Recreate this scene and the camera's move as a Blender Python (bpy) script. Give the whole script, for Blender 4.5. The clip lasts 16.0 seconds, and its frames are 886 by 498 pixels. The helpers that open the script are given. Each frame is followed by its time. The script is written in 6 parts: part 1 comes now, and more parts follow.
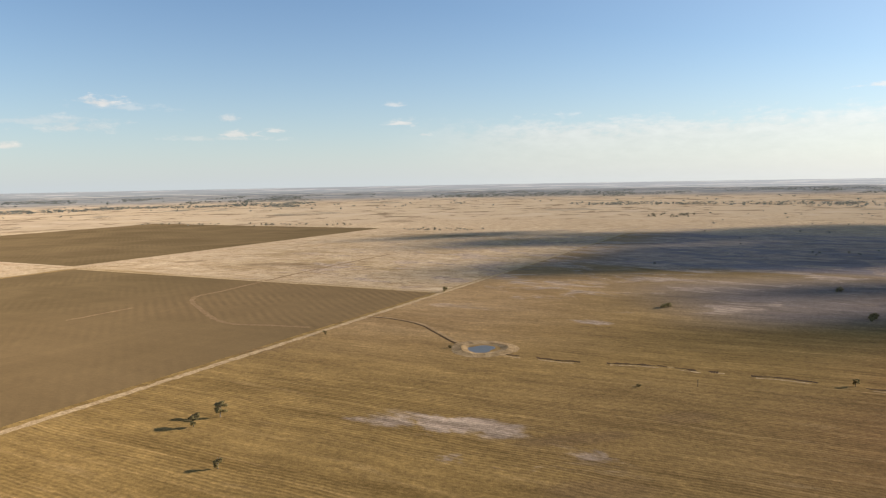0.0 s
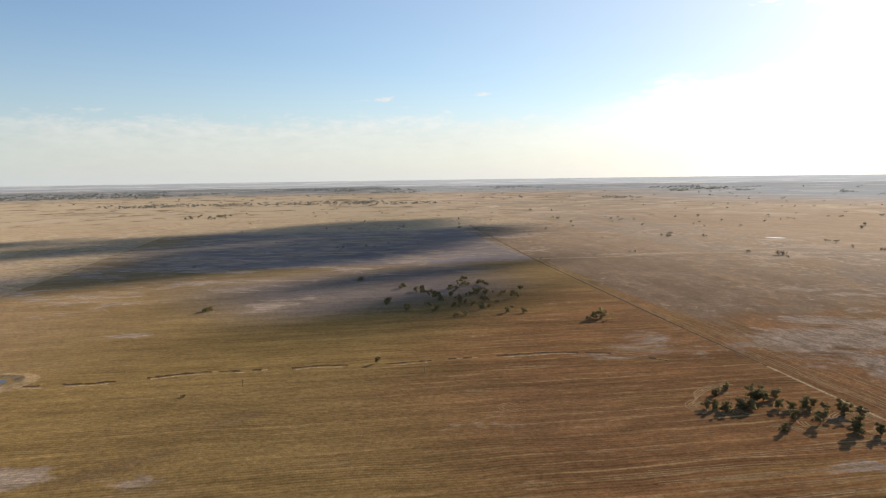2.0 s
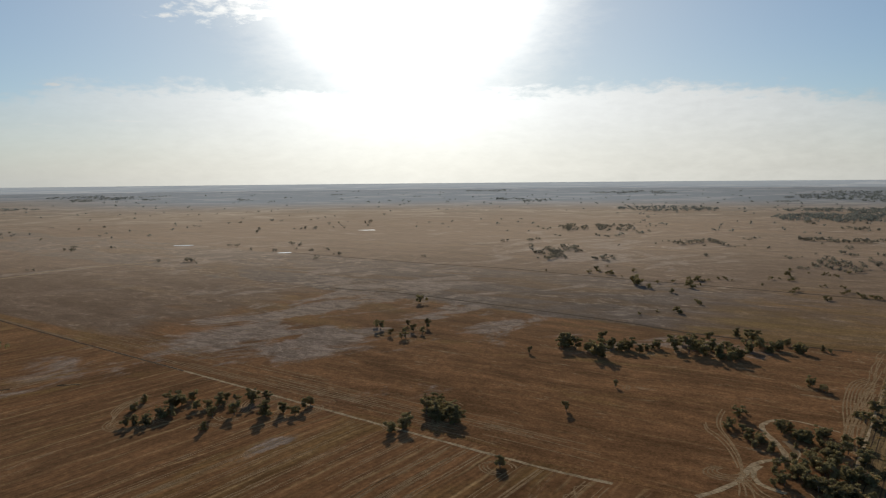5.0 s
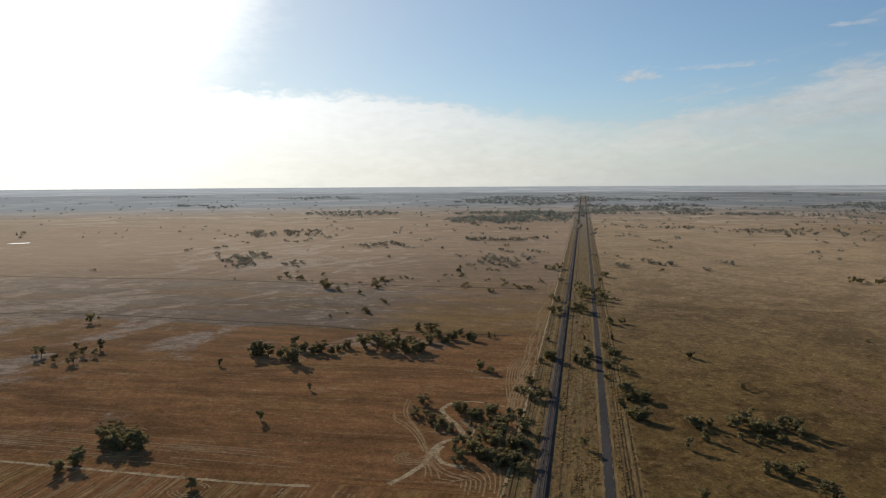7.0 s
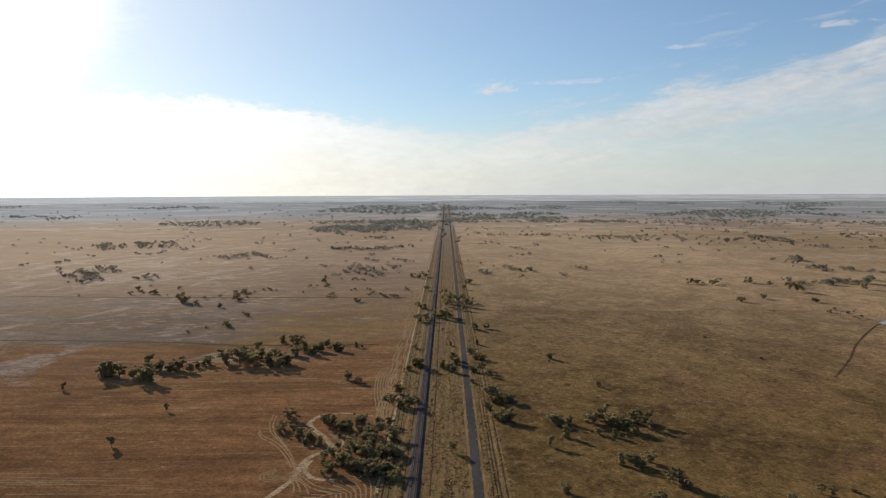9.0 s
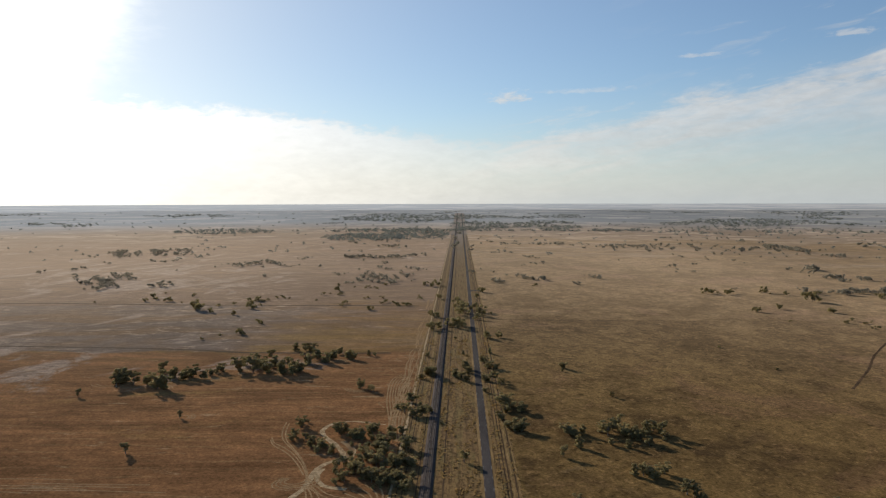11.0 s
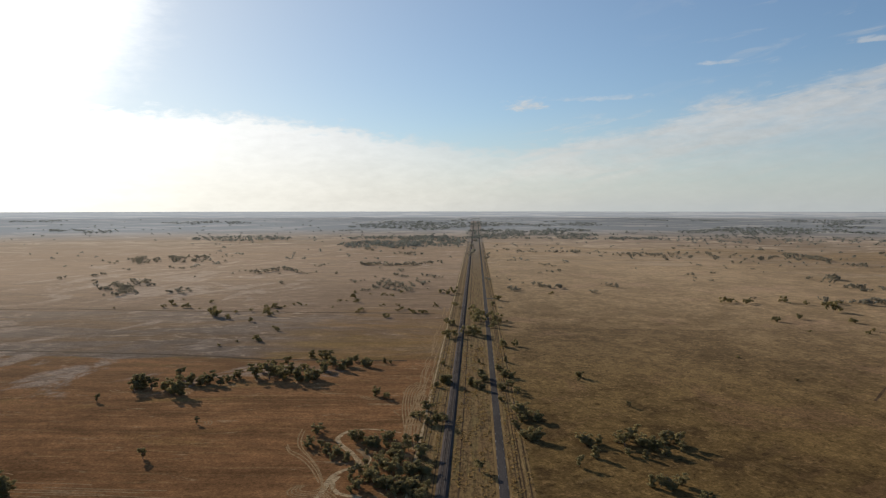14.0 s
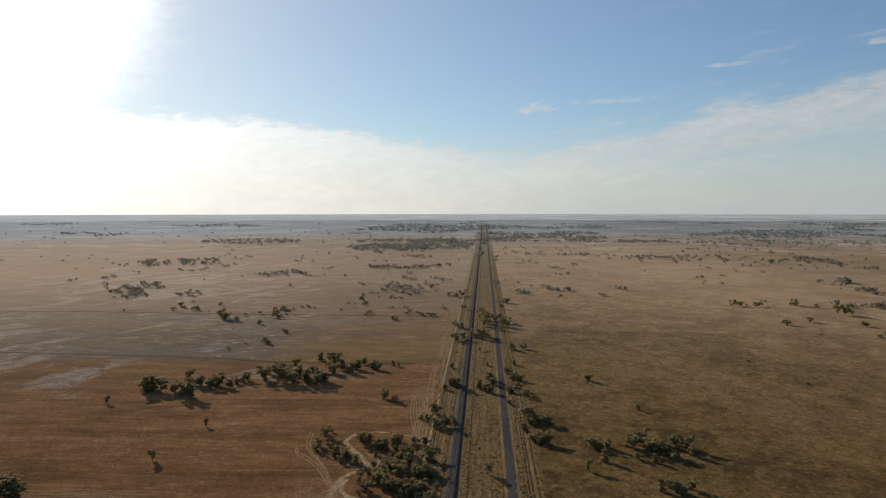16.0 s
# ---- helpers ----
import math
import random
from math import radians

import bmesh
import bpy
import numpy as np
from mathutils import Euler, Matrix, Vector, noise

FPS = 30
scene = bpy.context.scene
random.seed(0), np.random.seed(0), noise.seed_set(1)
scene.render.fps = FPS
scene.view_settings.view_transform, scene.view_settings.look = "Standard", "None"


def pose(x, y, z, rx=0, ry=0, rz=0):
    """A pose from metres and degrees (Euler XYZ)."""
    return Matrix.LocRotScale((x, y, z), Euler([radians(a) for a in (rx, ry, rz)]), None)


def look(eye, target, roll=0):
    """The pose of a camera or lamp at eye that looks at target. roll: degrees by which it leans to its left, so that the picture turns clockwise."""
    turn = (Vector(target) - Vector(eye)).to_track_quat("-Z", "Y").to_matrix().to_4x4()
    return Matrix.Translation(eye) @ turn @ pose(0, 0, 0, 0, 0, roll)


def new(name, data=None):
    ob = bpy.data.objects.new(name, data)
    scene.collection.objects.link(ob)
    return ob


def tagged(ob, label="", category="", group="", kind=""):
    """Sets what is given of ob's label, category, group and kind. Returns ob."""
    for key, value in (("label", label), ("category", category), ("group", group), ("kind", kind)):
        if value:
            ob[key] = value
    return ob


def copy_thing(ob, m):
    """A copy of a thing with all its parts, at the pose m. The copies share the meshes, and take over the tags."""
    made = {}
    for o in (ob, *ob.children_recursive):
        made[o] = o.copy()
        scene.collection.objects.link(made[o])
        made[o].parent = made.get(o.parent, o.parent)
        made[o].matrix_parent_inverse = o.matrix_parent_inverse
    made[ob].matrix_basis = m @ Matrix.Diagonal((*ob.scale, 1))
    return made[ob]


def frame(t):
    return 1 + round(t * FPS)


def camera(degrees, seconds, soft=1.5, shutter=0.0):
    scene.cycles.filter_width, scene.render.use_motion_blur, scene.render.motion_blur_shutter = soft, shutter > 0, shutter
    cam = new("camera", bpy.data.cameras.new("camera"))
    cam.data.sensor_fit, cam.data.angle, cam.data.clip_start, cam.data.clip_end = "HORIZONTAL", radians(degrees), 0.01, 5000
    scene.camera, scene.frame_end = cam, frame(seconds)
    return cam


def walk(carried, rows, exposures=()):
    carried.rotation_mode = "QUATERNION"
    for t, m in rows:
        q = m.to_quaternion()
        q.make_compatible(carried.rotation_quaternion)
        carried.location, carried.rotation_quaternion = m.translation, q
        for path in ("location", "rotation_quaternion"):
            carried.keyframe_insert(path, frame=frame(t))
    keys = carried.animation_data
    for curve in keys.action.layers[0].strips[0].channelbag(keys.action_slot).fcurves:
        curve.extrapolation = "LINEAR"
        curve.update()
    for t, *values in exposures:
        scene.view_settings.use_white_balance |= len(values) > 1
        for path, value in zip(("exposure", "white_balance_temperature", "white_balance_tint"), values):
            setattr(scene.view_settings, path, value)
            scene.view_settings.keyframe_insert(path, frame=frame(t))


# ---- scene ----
from math import atan2, cos, hypot, log, pi, sin, tan

cam = camera(64.14, 16.0, soft=1.2)
PATH = [
    (0.0, pose(0.00, 0.02, 120.26, 84.504, 1.015, 0.000)),
    (0.5, pose(0.57, 1.36, 120.93, 84.249, 0.907, -9.688)),
    (1.0, pose(1.68, 2.75, 120.82, 84.131, 0.910, -19.144)),
    (1.5, pose(2.51, 3.73, 120.13, 84.121, 0.818, -28.359)),
    (2.0, pose(3.25, 4.23, 120.48, 84.068, 0.807, -36.184)),
    (2.5, pose(3.79, 4.23, 120.60, 84.089, 0.732, -43.447)),
    (3.0, pose(4.75, 4.51, 120.60, 84.108, 0.715, -50.830)),
    (3.5, pose(5.16, 4.67, 120.50, 84.143, 0.651, -58.718)),
    (4.0, pose(6.26, 4.31, 120.50, 84.148, 0.701, -66.535)),
    (4.5, pose(6.61, 4.02, 120.25, 84.241, 0.630, -74.307)),
    (7.0, pose(6.41, 3.30, 119.47, 84.649, 0.319, -106.432)),
    (7.5, pose(6.44, 3.28, 119.68, 84.743, 0.378, -112.589)),
    (8.0, pose(6.65, 3.53, 119.66, 84.838, 0.373, -117.878)),
    (8.5, pose(6.70, 3.89, 119.43, 85.095, 0.329, -117.680)),
    (9.0, pose(6.73, 3.84, 119.41, 85.329, 0.268, -117.355)),
    (11.5, pose(6.72, 3.78, 119.52, 86.153, 0.129, -116.043)),
    (12.0, pose(6.72, 3.71, 119.60, 86.261, 0.107, -115.799)),
    (12.5, pose(6.71, 3.72, 119.63, 86.362, 0.097, -115.583)),
    (13.0, pose(6.70, 3.73, 119.61, 86.477, 0.051, -115.352)),
    (13.5, pose(6.72, 3.78, 119.67, 86.545, 0.097, -115.180)),
    (14.0, pose(6.71, 3.77, 119.74, 86.630, 0.019, -114.971)),
    (14.5, pose(6.70, 3.82, 119.84, 86.687, 0.037, -114.807)),
    (15.0, pose(6.69, 3.77, 119.82, 86.746, 0.040, -114.636)),
    (15.5, pose(6.66, 3.81, 119.85, 86.798, 0.025, -114.465)),
    (16.0, pose(6.66, 3.80, 119.85, 86.848, 0.042, -114.289)),
]
EXPOSURES = [(0.0, 1.10, 6720, 12), (1.0, 1.08, 6850, 13), (2.0, 0.98, 6800, 12), (2.5, 0.78, 6800, 12), (3.0, 0.56, 6650, 11), (4.5, 0.10, 6380, 8), (7.0, 0.40, 6360, 8), (8.0, 0.7, 6500, 10), (9.0, 0.72, 6500, 10), (12.0, 0.57, 6480, 10), (16.0, 0.47, 6450, 9)]
walk(cam, PATH, EXPOSURES)

# ---- light ----
SUN_AZ, SUN_EL = 79.0, 17.5          # degrees clockwise from +y, and above the horizon
SUN = Vector((sin(radians(SUN_AZ)) * cos(radians(SUN_EL)), cos(radians(SUN_AZ)) * cos(radians(SUN_EL)), sin(radians(SUN_EL))))


class Nodes:
    """Short hand for a node tree."""

    def __init__(self, tree):
        self.t = tree
        tree.nodes.clear()

    def add(self, kind, ins=None, operation="", use_clamp=False, interpolation_type="", attribute_name=""):
        n = self.t.nodes.new(kind)
        if operation:
            n.operation = operation
        if use_clamp:
            n.use_clamp = True
        if interpolation_type:
            n.interpolation_type = interpolation_type
        if attribute_name:
            n.attribute_name = attribute_name
        for k, v in (ins or {}).items():
            if isinstance(v, bpy.types.NodeSocket):
                self.t.links.new(v, n.inputs[k])
            else:
                n.inputs[k].default_value = v
        return n

    def math(self, op, a, b=0.0, c=0.0, clamp=False):
        return self.add("ShaderNodeMath", {0: a, 1: b, 2: c}, operation=op, use_clamp=clamp).outputs[0]

    def vec(self, op, a, b=(0, 0, 0), out=0):
        return self.add("ShaderNodeVectorMath", {0: a, 1: b}, operation=op).outputs[out]

    def noise(self, co, scale, detail=3.0, rough=0.55, distort=0.0):
        return self.add("ShaderNodeTexNoise", {"Vector": co, "Scale": scale, "Detail": detail, "Roughness": rough, "Distortion": distort}).outputs[0]

    def step(self, v, lo, hi, a=0.0, b=1.0):
        return self.add("ShaderNodeMapRange", {0: v, 1: lo, 2: hi, 3: a, 4: b}, interpolation_type="SMOOTHSTEP").outputs[0]

    def mix(self, f, a, b, how="MIX"):
        n = self.t.nodes.new("ShaderNodeMix")
        n.data_type, n.blend_type = "RGBA", how
        for k, v in ((0, f), (6, a), (7, b)):
            if isinstance(v, bpy.types.NodeSocket):
                self.t.links.new(v, n.inputs[k])
            else:
                n.inputs[k].default_value = v if k == 0 else (*v, 1.0)[:4]
        return n.outputs[2]

    def attr(self, name):
        return self.add("ShaderNodeAttribute", attribute_name=name).outputs["Fac"]


def make_world():
    world = bpy.data.worlds.new("sky")
    scene.world = world
    world.use_nodes = True
    k = Nodes(world.node_tree)
    d = k.vec("NORMALIZE", k.add("ShaderNodeTexCoord").outputs["Generated"])
    air = k.add("ShaderNodeTexSky")
    air.sky_type, air.sun_disc, air.sun_elevation, air.sun_rotation = "NISHITA", False, radians(SUN_EL), radians(SUN_AZ)
    air.altitude, air.air_density, air.dust_density, air.ozone_density = 150.0, 1.0, 0.3, 4.0
    sky = air.outputs[0]
    sep = k.add("ShaderNodeSeparateXYZ", {0: d})
    el = k.math("MULTIPLY", k.math("ARCSINE", sep.outputs[2]), 57.2958)
    az = k.math("MULTIPLY", k.math("ARCTAN2", sep.outputs[0], sep.outputs[1]), 57.2958)
    ang = k.math("MULTIPLY", k.math("ARCCOSINE", k.math("MINIMUM", k.vec("DOT_PRODUCT", d, tuple(SUN), 1), 0.99999)), 57.2958)
    dome = k.add("ShaderNodeCombineXYZ", {0: k.math("MULTIPLY", az, 0.1), 1: k.math("MULTIPLY", el, 0.27), 2: 0.0}).outputs[0]
    slant = k.add("ShaderNodeCombineXYZ", {0: k.math("MULTIPLY", az, 0.1), 1: k.math("SUBTRACT", k.math("MULTIPLY", el, 0.27), k.math("MULTIPLY", az, 0.045)), 2: 3.0}).outputs[0]
    n_big = k.noise(dome, 2.0, 7.0, 0.6, 0.3)
    n_mid = k.noise(dome, 7.0, 7.0, 0.62, 0.25)
    n_wisp = k.noise(k.vec("MULTIPLY", slant, (1.0, 1.7, 1.0)), 2.2, 6.0, 0.56, 0.7)
    tex = k.math("ADD", k.math("MULTIPLY", n_big, 0.45), k.math("MULTIPLY", n_mid, 0.55))

    def puff(a0, e0, ra, re):
        """A small cumulus, ragged, with a flatter foot."""
        u = k.math("DIVIDE", k.math("SUBTRACT", az, a0), ra)
        v = k.math("DIVIDE", k.math("SUBTRACT", el, e0), re)
        v = k.math("MULTIPLY", v, k.step(v, -0.4, 0.2, 1.9, 1.0))
        r = k.math("SQRT", k.math("ADD", k.math("MULTIPLY", u, u), k.math("MULTIPLY", v, v)))
        return k.step(k.math("SUBTRACT", k.math("MULTIPLY", n_mid, 2.4), k.math("MULTIPLY", r, 0.62)), 0.5, 1.25)

    # haze that whitens the sky towards the horizon
    haze = k.math("MULTIPLY", k.math("EXPONENT", k.math("MULTIPLY", k.math("MAXIMUM", el, 0.0), -0.19)), 0.86)
    sunward = k.math("EXPONENT", k.math("MULTIPLY", ang, -0.035))
    haze_col = k.mix(sunward, (3.55, 4.1, 4.5), (10.5, 10.3, 9.6))
    haze = k.math("MAXIMUM", haze, k.math("MULTIPLY", k.math("EXPONENT", k.math("MULTIPLY", ang, -0.034)), 0.86))
    sky = k.mix(haze, sky, haze_col)
    # a low bank of cloud in the west, ragged above
    bank_top = k.math("ADD", 4.6, k.math("MULTIPLY", k.math("SUBTRACT", tex, 0.5), 7.0))
    bank = k.math("MULTIPLY", k.step(k.math("SUBTRACT", bank_top, el), -0.4, 1.3), k.step(az, -6.0, 10.0))
    bank = k.math("MULTIPLY", bank, k.math("MULTIPLY", k.step(el, 0.2, 4.4, 0.12, 0.5), k.step(az, 110.0, 60.0)))
    # the rising bank past the railway
    line = k.math("ADD", 4.7, k.math("MULTIPLY", k.math("SUBTRACT", az, 124.0), 0.19))
    n_long = k.noise(k.vec("MULTIPLY", slant, (0.8, 1.5, 1.0)), 1.7, 7.0, 0.58, 0.5)
    lump = k.math("ADD", k.math("MULTIPLY", k.math("SUBTRACT", n_long, 0.5), 7.5), k.math("MULTIPLY", k.math("SUBTRACT", n_mid, 0.5), 1.6))
    gap = k.math("SUBTRACT", k.math("ADD", k.math("ADD", line, 0.6), lump), el)
    rise = k.math("MULTIPLY", k.step(gap, -0.7, 1.3), k.step(gap, 6.5, 0.4, 0.22, 0.80))
    rise = k.math("MULTIPLY", rise, k.math("MULTIPLY", k.step(az, 98.0, 124.0), k.step(n_wisp, 0.25, 0.6, 0.55, 1.0)))
    cover = k.math("MAXIMUM", bank, rise)
    for a0, e0, ra, re, s in ((-25.3, 6.0, 1.6, 0.55, 0.8), (-27.5, 4.3, 2.8, 0.8, 0.4), (-15.7, 3.8, 1.9, 0.4, 0.7), (-16.7, 5.0, 1.1, 0.35, 0.5),
                              (-13.1, 4.1, 0.9, 0.3, 0.6), (-3.3, 4.6, 1.5, 0.4, 0.7), (-3.7, 6.1, 0.8, 0.3, 0.5), (-31.5, 2.9, 1.3, 0.45, 0.7),
                              (31.4, 6.0, 1.6, 0.3, 0.75), (53.2, 6.8, 0.9, 0.26, 0.85), (66.6, 12.8, 5.6, 2.3, 1.0), (61.1, 12.0, 0.8, 0.35, 0.95), (51.3, 4.0, 4.2, 0.2, 0.6), (57.5, 4.4, 2.4, 0.13, 0.8), (39.5, 6.3, 0.7, 0.2, 0.7), (-28.5, 4.6, 4.5, 0.5, 0.3), (-24.0, 5.7, 3.2, 0.35, 0.3), (-17.0, 3.5, 4.5, 0.3, 0.3), (121.8, 7.9, 1.9, 0.7, 0.75), (127.5, 8.4, 4.5, 0.28, 0.35), (136.4, 10.6, 1.9, 0.25, 0.45), (146.0, 11.3, 2.2, 0.32, 0.5), (144.8, 9.0, 1.6, 0.5, 0.5), (-1.5, 3.7, 0.7, 0.25, 0.5)):
        cover = k.math("MAXIMUM", cover, k.math("MULTIPLY", puff(a0, e0, ra, re), s))
    wisp = k.math("MULTIPLY", k.math("MULTIPLY", k.step(n_wisp, 0.50, 0.80), k.step(az, 126.0, 146.0)), k.math("MULTIPLY", k.step(el, 5.0, 9.0), 0.45))
    cover = k.math("MAXIMUM", cover, wisp)
    # thin cloud lit through by the sun
    mid_veil = Vector((sin(radians(79.0)) * cos(radians(17.0)), cos(radians(79.0)) * cos(radians(17.0)), sin(radians(17.0))))
    off = k.math("MULTIPLY", k.math("ARCCOSINE", k.math("MINIMUM", k.vec("DOT_PRODUCT", d, tuple(mid_veil), 1), 0.99999)), 57.2958)
    veil = k.step(k.math("ADD", off, k.math("MULTIPLY", k.math("SUBTRACT", tex, 0.5), 7.0)), 16.5, 7.0)
    fall = k.math("ADD", k.math("MULTIPLY", k.math("SUBTRACT", tex, 0.5), 5.0), k.math("ADD", k.step(az, 99.0, 122.0, 0.0, 2.6), k.math("MULTIPLY", k.math("MAXIMUM", k.math("SUBTRACT", 54.0, az), 0.0), 0.33)))
    low = k.math("MULTIPLY", k.step(k.math("ABSOLUTE", k.math("SUBTRACT", az, 86.0)), 54.0, 14.0), k.step(k.math("ADD", el, fall), 7.6, 6.2))
    cover = k.math("MAXIMUM", cover, k.math("MAXIMUM", veil, k.math("MULTIPLY", low, 0.9)))
    shine = k.math("ADD", 4.9, k.math("ADD", k.math("MULTIPLY", sunward, 5.5), k.math("MULTIPLY", k.math("EXPONENT", k.math("MULTIPLY", ang, -0.16)), 40.0)))
    shine = k.math("ADD", shine, k.math("MULTIPLY", low, 1.5))
    shine = k.math("MULTIPLY", shine, k.math("ADD", 1.0, k.math("MULTIPLY", k.math("SUBTRACT", tex, 0.5), k.step(ang, 15.0, 60.0, 0.3, 0.8))))
    cloud = k.vec("SCALE", k.mix(k.step(el, 0.0, 6.0), (1.0, 0.97, 0.88), (1.0, 0.99, 0.965)))
    k.t.links.new(shine, cloud.node.inputs["Scale"])
    colour = k.mix(cover, sky, cloud)
    bg = k.add("ShaderNodeBackground", {"Color": colour, "Strength": 0.074})
    k.add("ShaderNodeOutputWorld", {0: bg.outputs[0]})


make_world()
sun_data = bpy.data.lights.new("sun", "SUN")
sun_data.energy, sun_data.angle, sun_data.color = 5.0, radians(0.75), (1.0, 0.87, 0.71)
sun = new("sun", sun_data)
sun.matrix_world = look(tuple(SUN * 300), (0, 0, 0))

# ---- the lie of the land: paddocks are squared to the railway ----
U, N = Vector((0.8859, -0.4639)), Vector((0.4639, 0.8859))     # along the line, and to its north
EYE = 120.0


def gp(s, n):
    """The place s metres along the railway's way and n metres north of the road."""
    return U.x * s + N.x * n, U.y * s + N.y * n


def lift(x, y):
    """The height of the land: a plain, that rises gently past two kilometres."""
    r = hypot(x, y)
    if r < 2000.0:
        return 0.0
    far = 2000.0 - 2900.0 * log(max(1.0 - (r - 2000.0) / 2900.0, 0.0017))
    return EYE * (1.0 - r / far)


# ---- materials ----
# the sheen weight and tint stand in for haze at grazing views
def surface(name, build, rough=1.0, spec=0.02, metal=0.0, fuzz=0.4, haze_sheen=0.0, haze_tint=(1.0, 0.87, 0.72)):
    m = bpy.data.materials.new(name)
    m.use_nodes = True
    k = Nodes(m.node_tree)
    p = k.add("ShaderNodeBsdfPrincipled", {"Roughness": rough, "Specular IOR Level": spec, "Metallic": metal, "Diffuse Roughness": fuzz, "Sheen Weight": haze_sheen, "Sheen Roughness": 0.5, "Sheen Tint": (*haze_tint, 1.0)})
    k.add("ShaderNodeOutputMaterial", {0: p.outputs[0]})
    build(k, p)
    return m


def paddock_space(k):
    pos = k.add("ShaderNodeNewGeometry").outputs["Position"]
    s = k.vec("DOT_PRODUCT", pos, (U.x, U.y, 0), 1)
    n = k.vec("DOT_PRODUCT", pos, (N.x, N.y, 0), 1)
    return pos, s, n, k.add("ShaderNodeCombineXYZ", {0: s, 1: n, 2: 0.0}).outputs[0]


def bumpy(k, p, height, strength=0.4, distance=0.3):
    k.t.links.new(k.add("ShaderNodeBump", {"Height": height, "Strength": strength, "Distance": distance}).outputs[0], p.inputs["Normal"])


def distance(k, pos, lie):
    """The last of the plain: scrub and pale paddocks in thin, haze-greyed bands."""
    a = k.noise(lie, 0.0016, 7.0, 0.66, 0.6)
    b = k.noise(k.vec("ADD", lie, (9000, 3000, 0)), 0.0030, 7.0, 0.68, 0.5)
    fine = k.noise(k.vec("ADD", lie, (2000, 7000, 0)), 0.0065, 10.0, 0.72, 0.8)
    # base colours that carry some of the haze
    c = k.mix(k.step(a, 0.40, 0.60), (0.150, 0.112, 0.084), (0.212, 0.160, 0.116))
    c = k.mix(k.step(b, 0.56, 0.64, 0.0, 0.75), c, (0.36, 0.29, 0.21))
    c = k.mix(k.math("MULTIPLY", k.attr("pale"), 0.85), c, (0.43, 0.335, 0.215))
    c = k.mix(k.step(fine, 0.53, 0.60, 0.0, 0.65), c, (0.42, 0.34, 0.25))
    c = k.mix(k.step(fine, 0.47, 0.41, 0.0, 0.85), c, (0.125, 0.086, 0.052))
    # dark scrub over most of the last miles, greyed with painted haze
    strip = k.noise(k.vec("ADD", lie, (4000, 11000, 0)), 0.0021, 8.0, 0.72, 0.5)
    hazed_wood = k.mix(k.step(strip, 0.52, 0.56), (0.142, 0.150, 0.150), (0.250, 0.234, 0.212))
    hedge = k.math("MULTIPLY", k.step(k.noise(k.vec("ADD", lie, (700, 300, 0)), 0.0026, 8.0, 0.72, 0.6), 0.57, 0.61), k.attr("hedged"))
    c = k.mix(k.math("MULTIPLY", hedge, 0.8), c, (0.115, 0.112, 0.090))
    return k.mix(k.attr("hazed_wood"), c, hazed_wood)


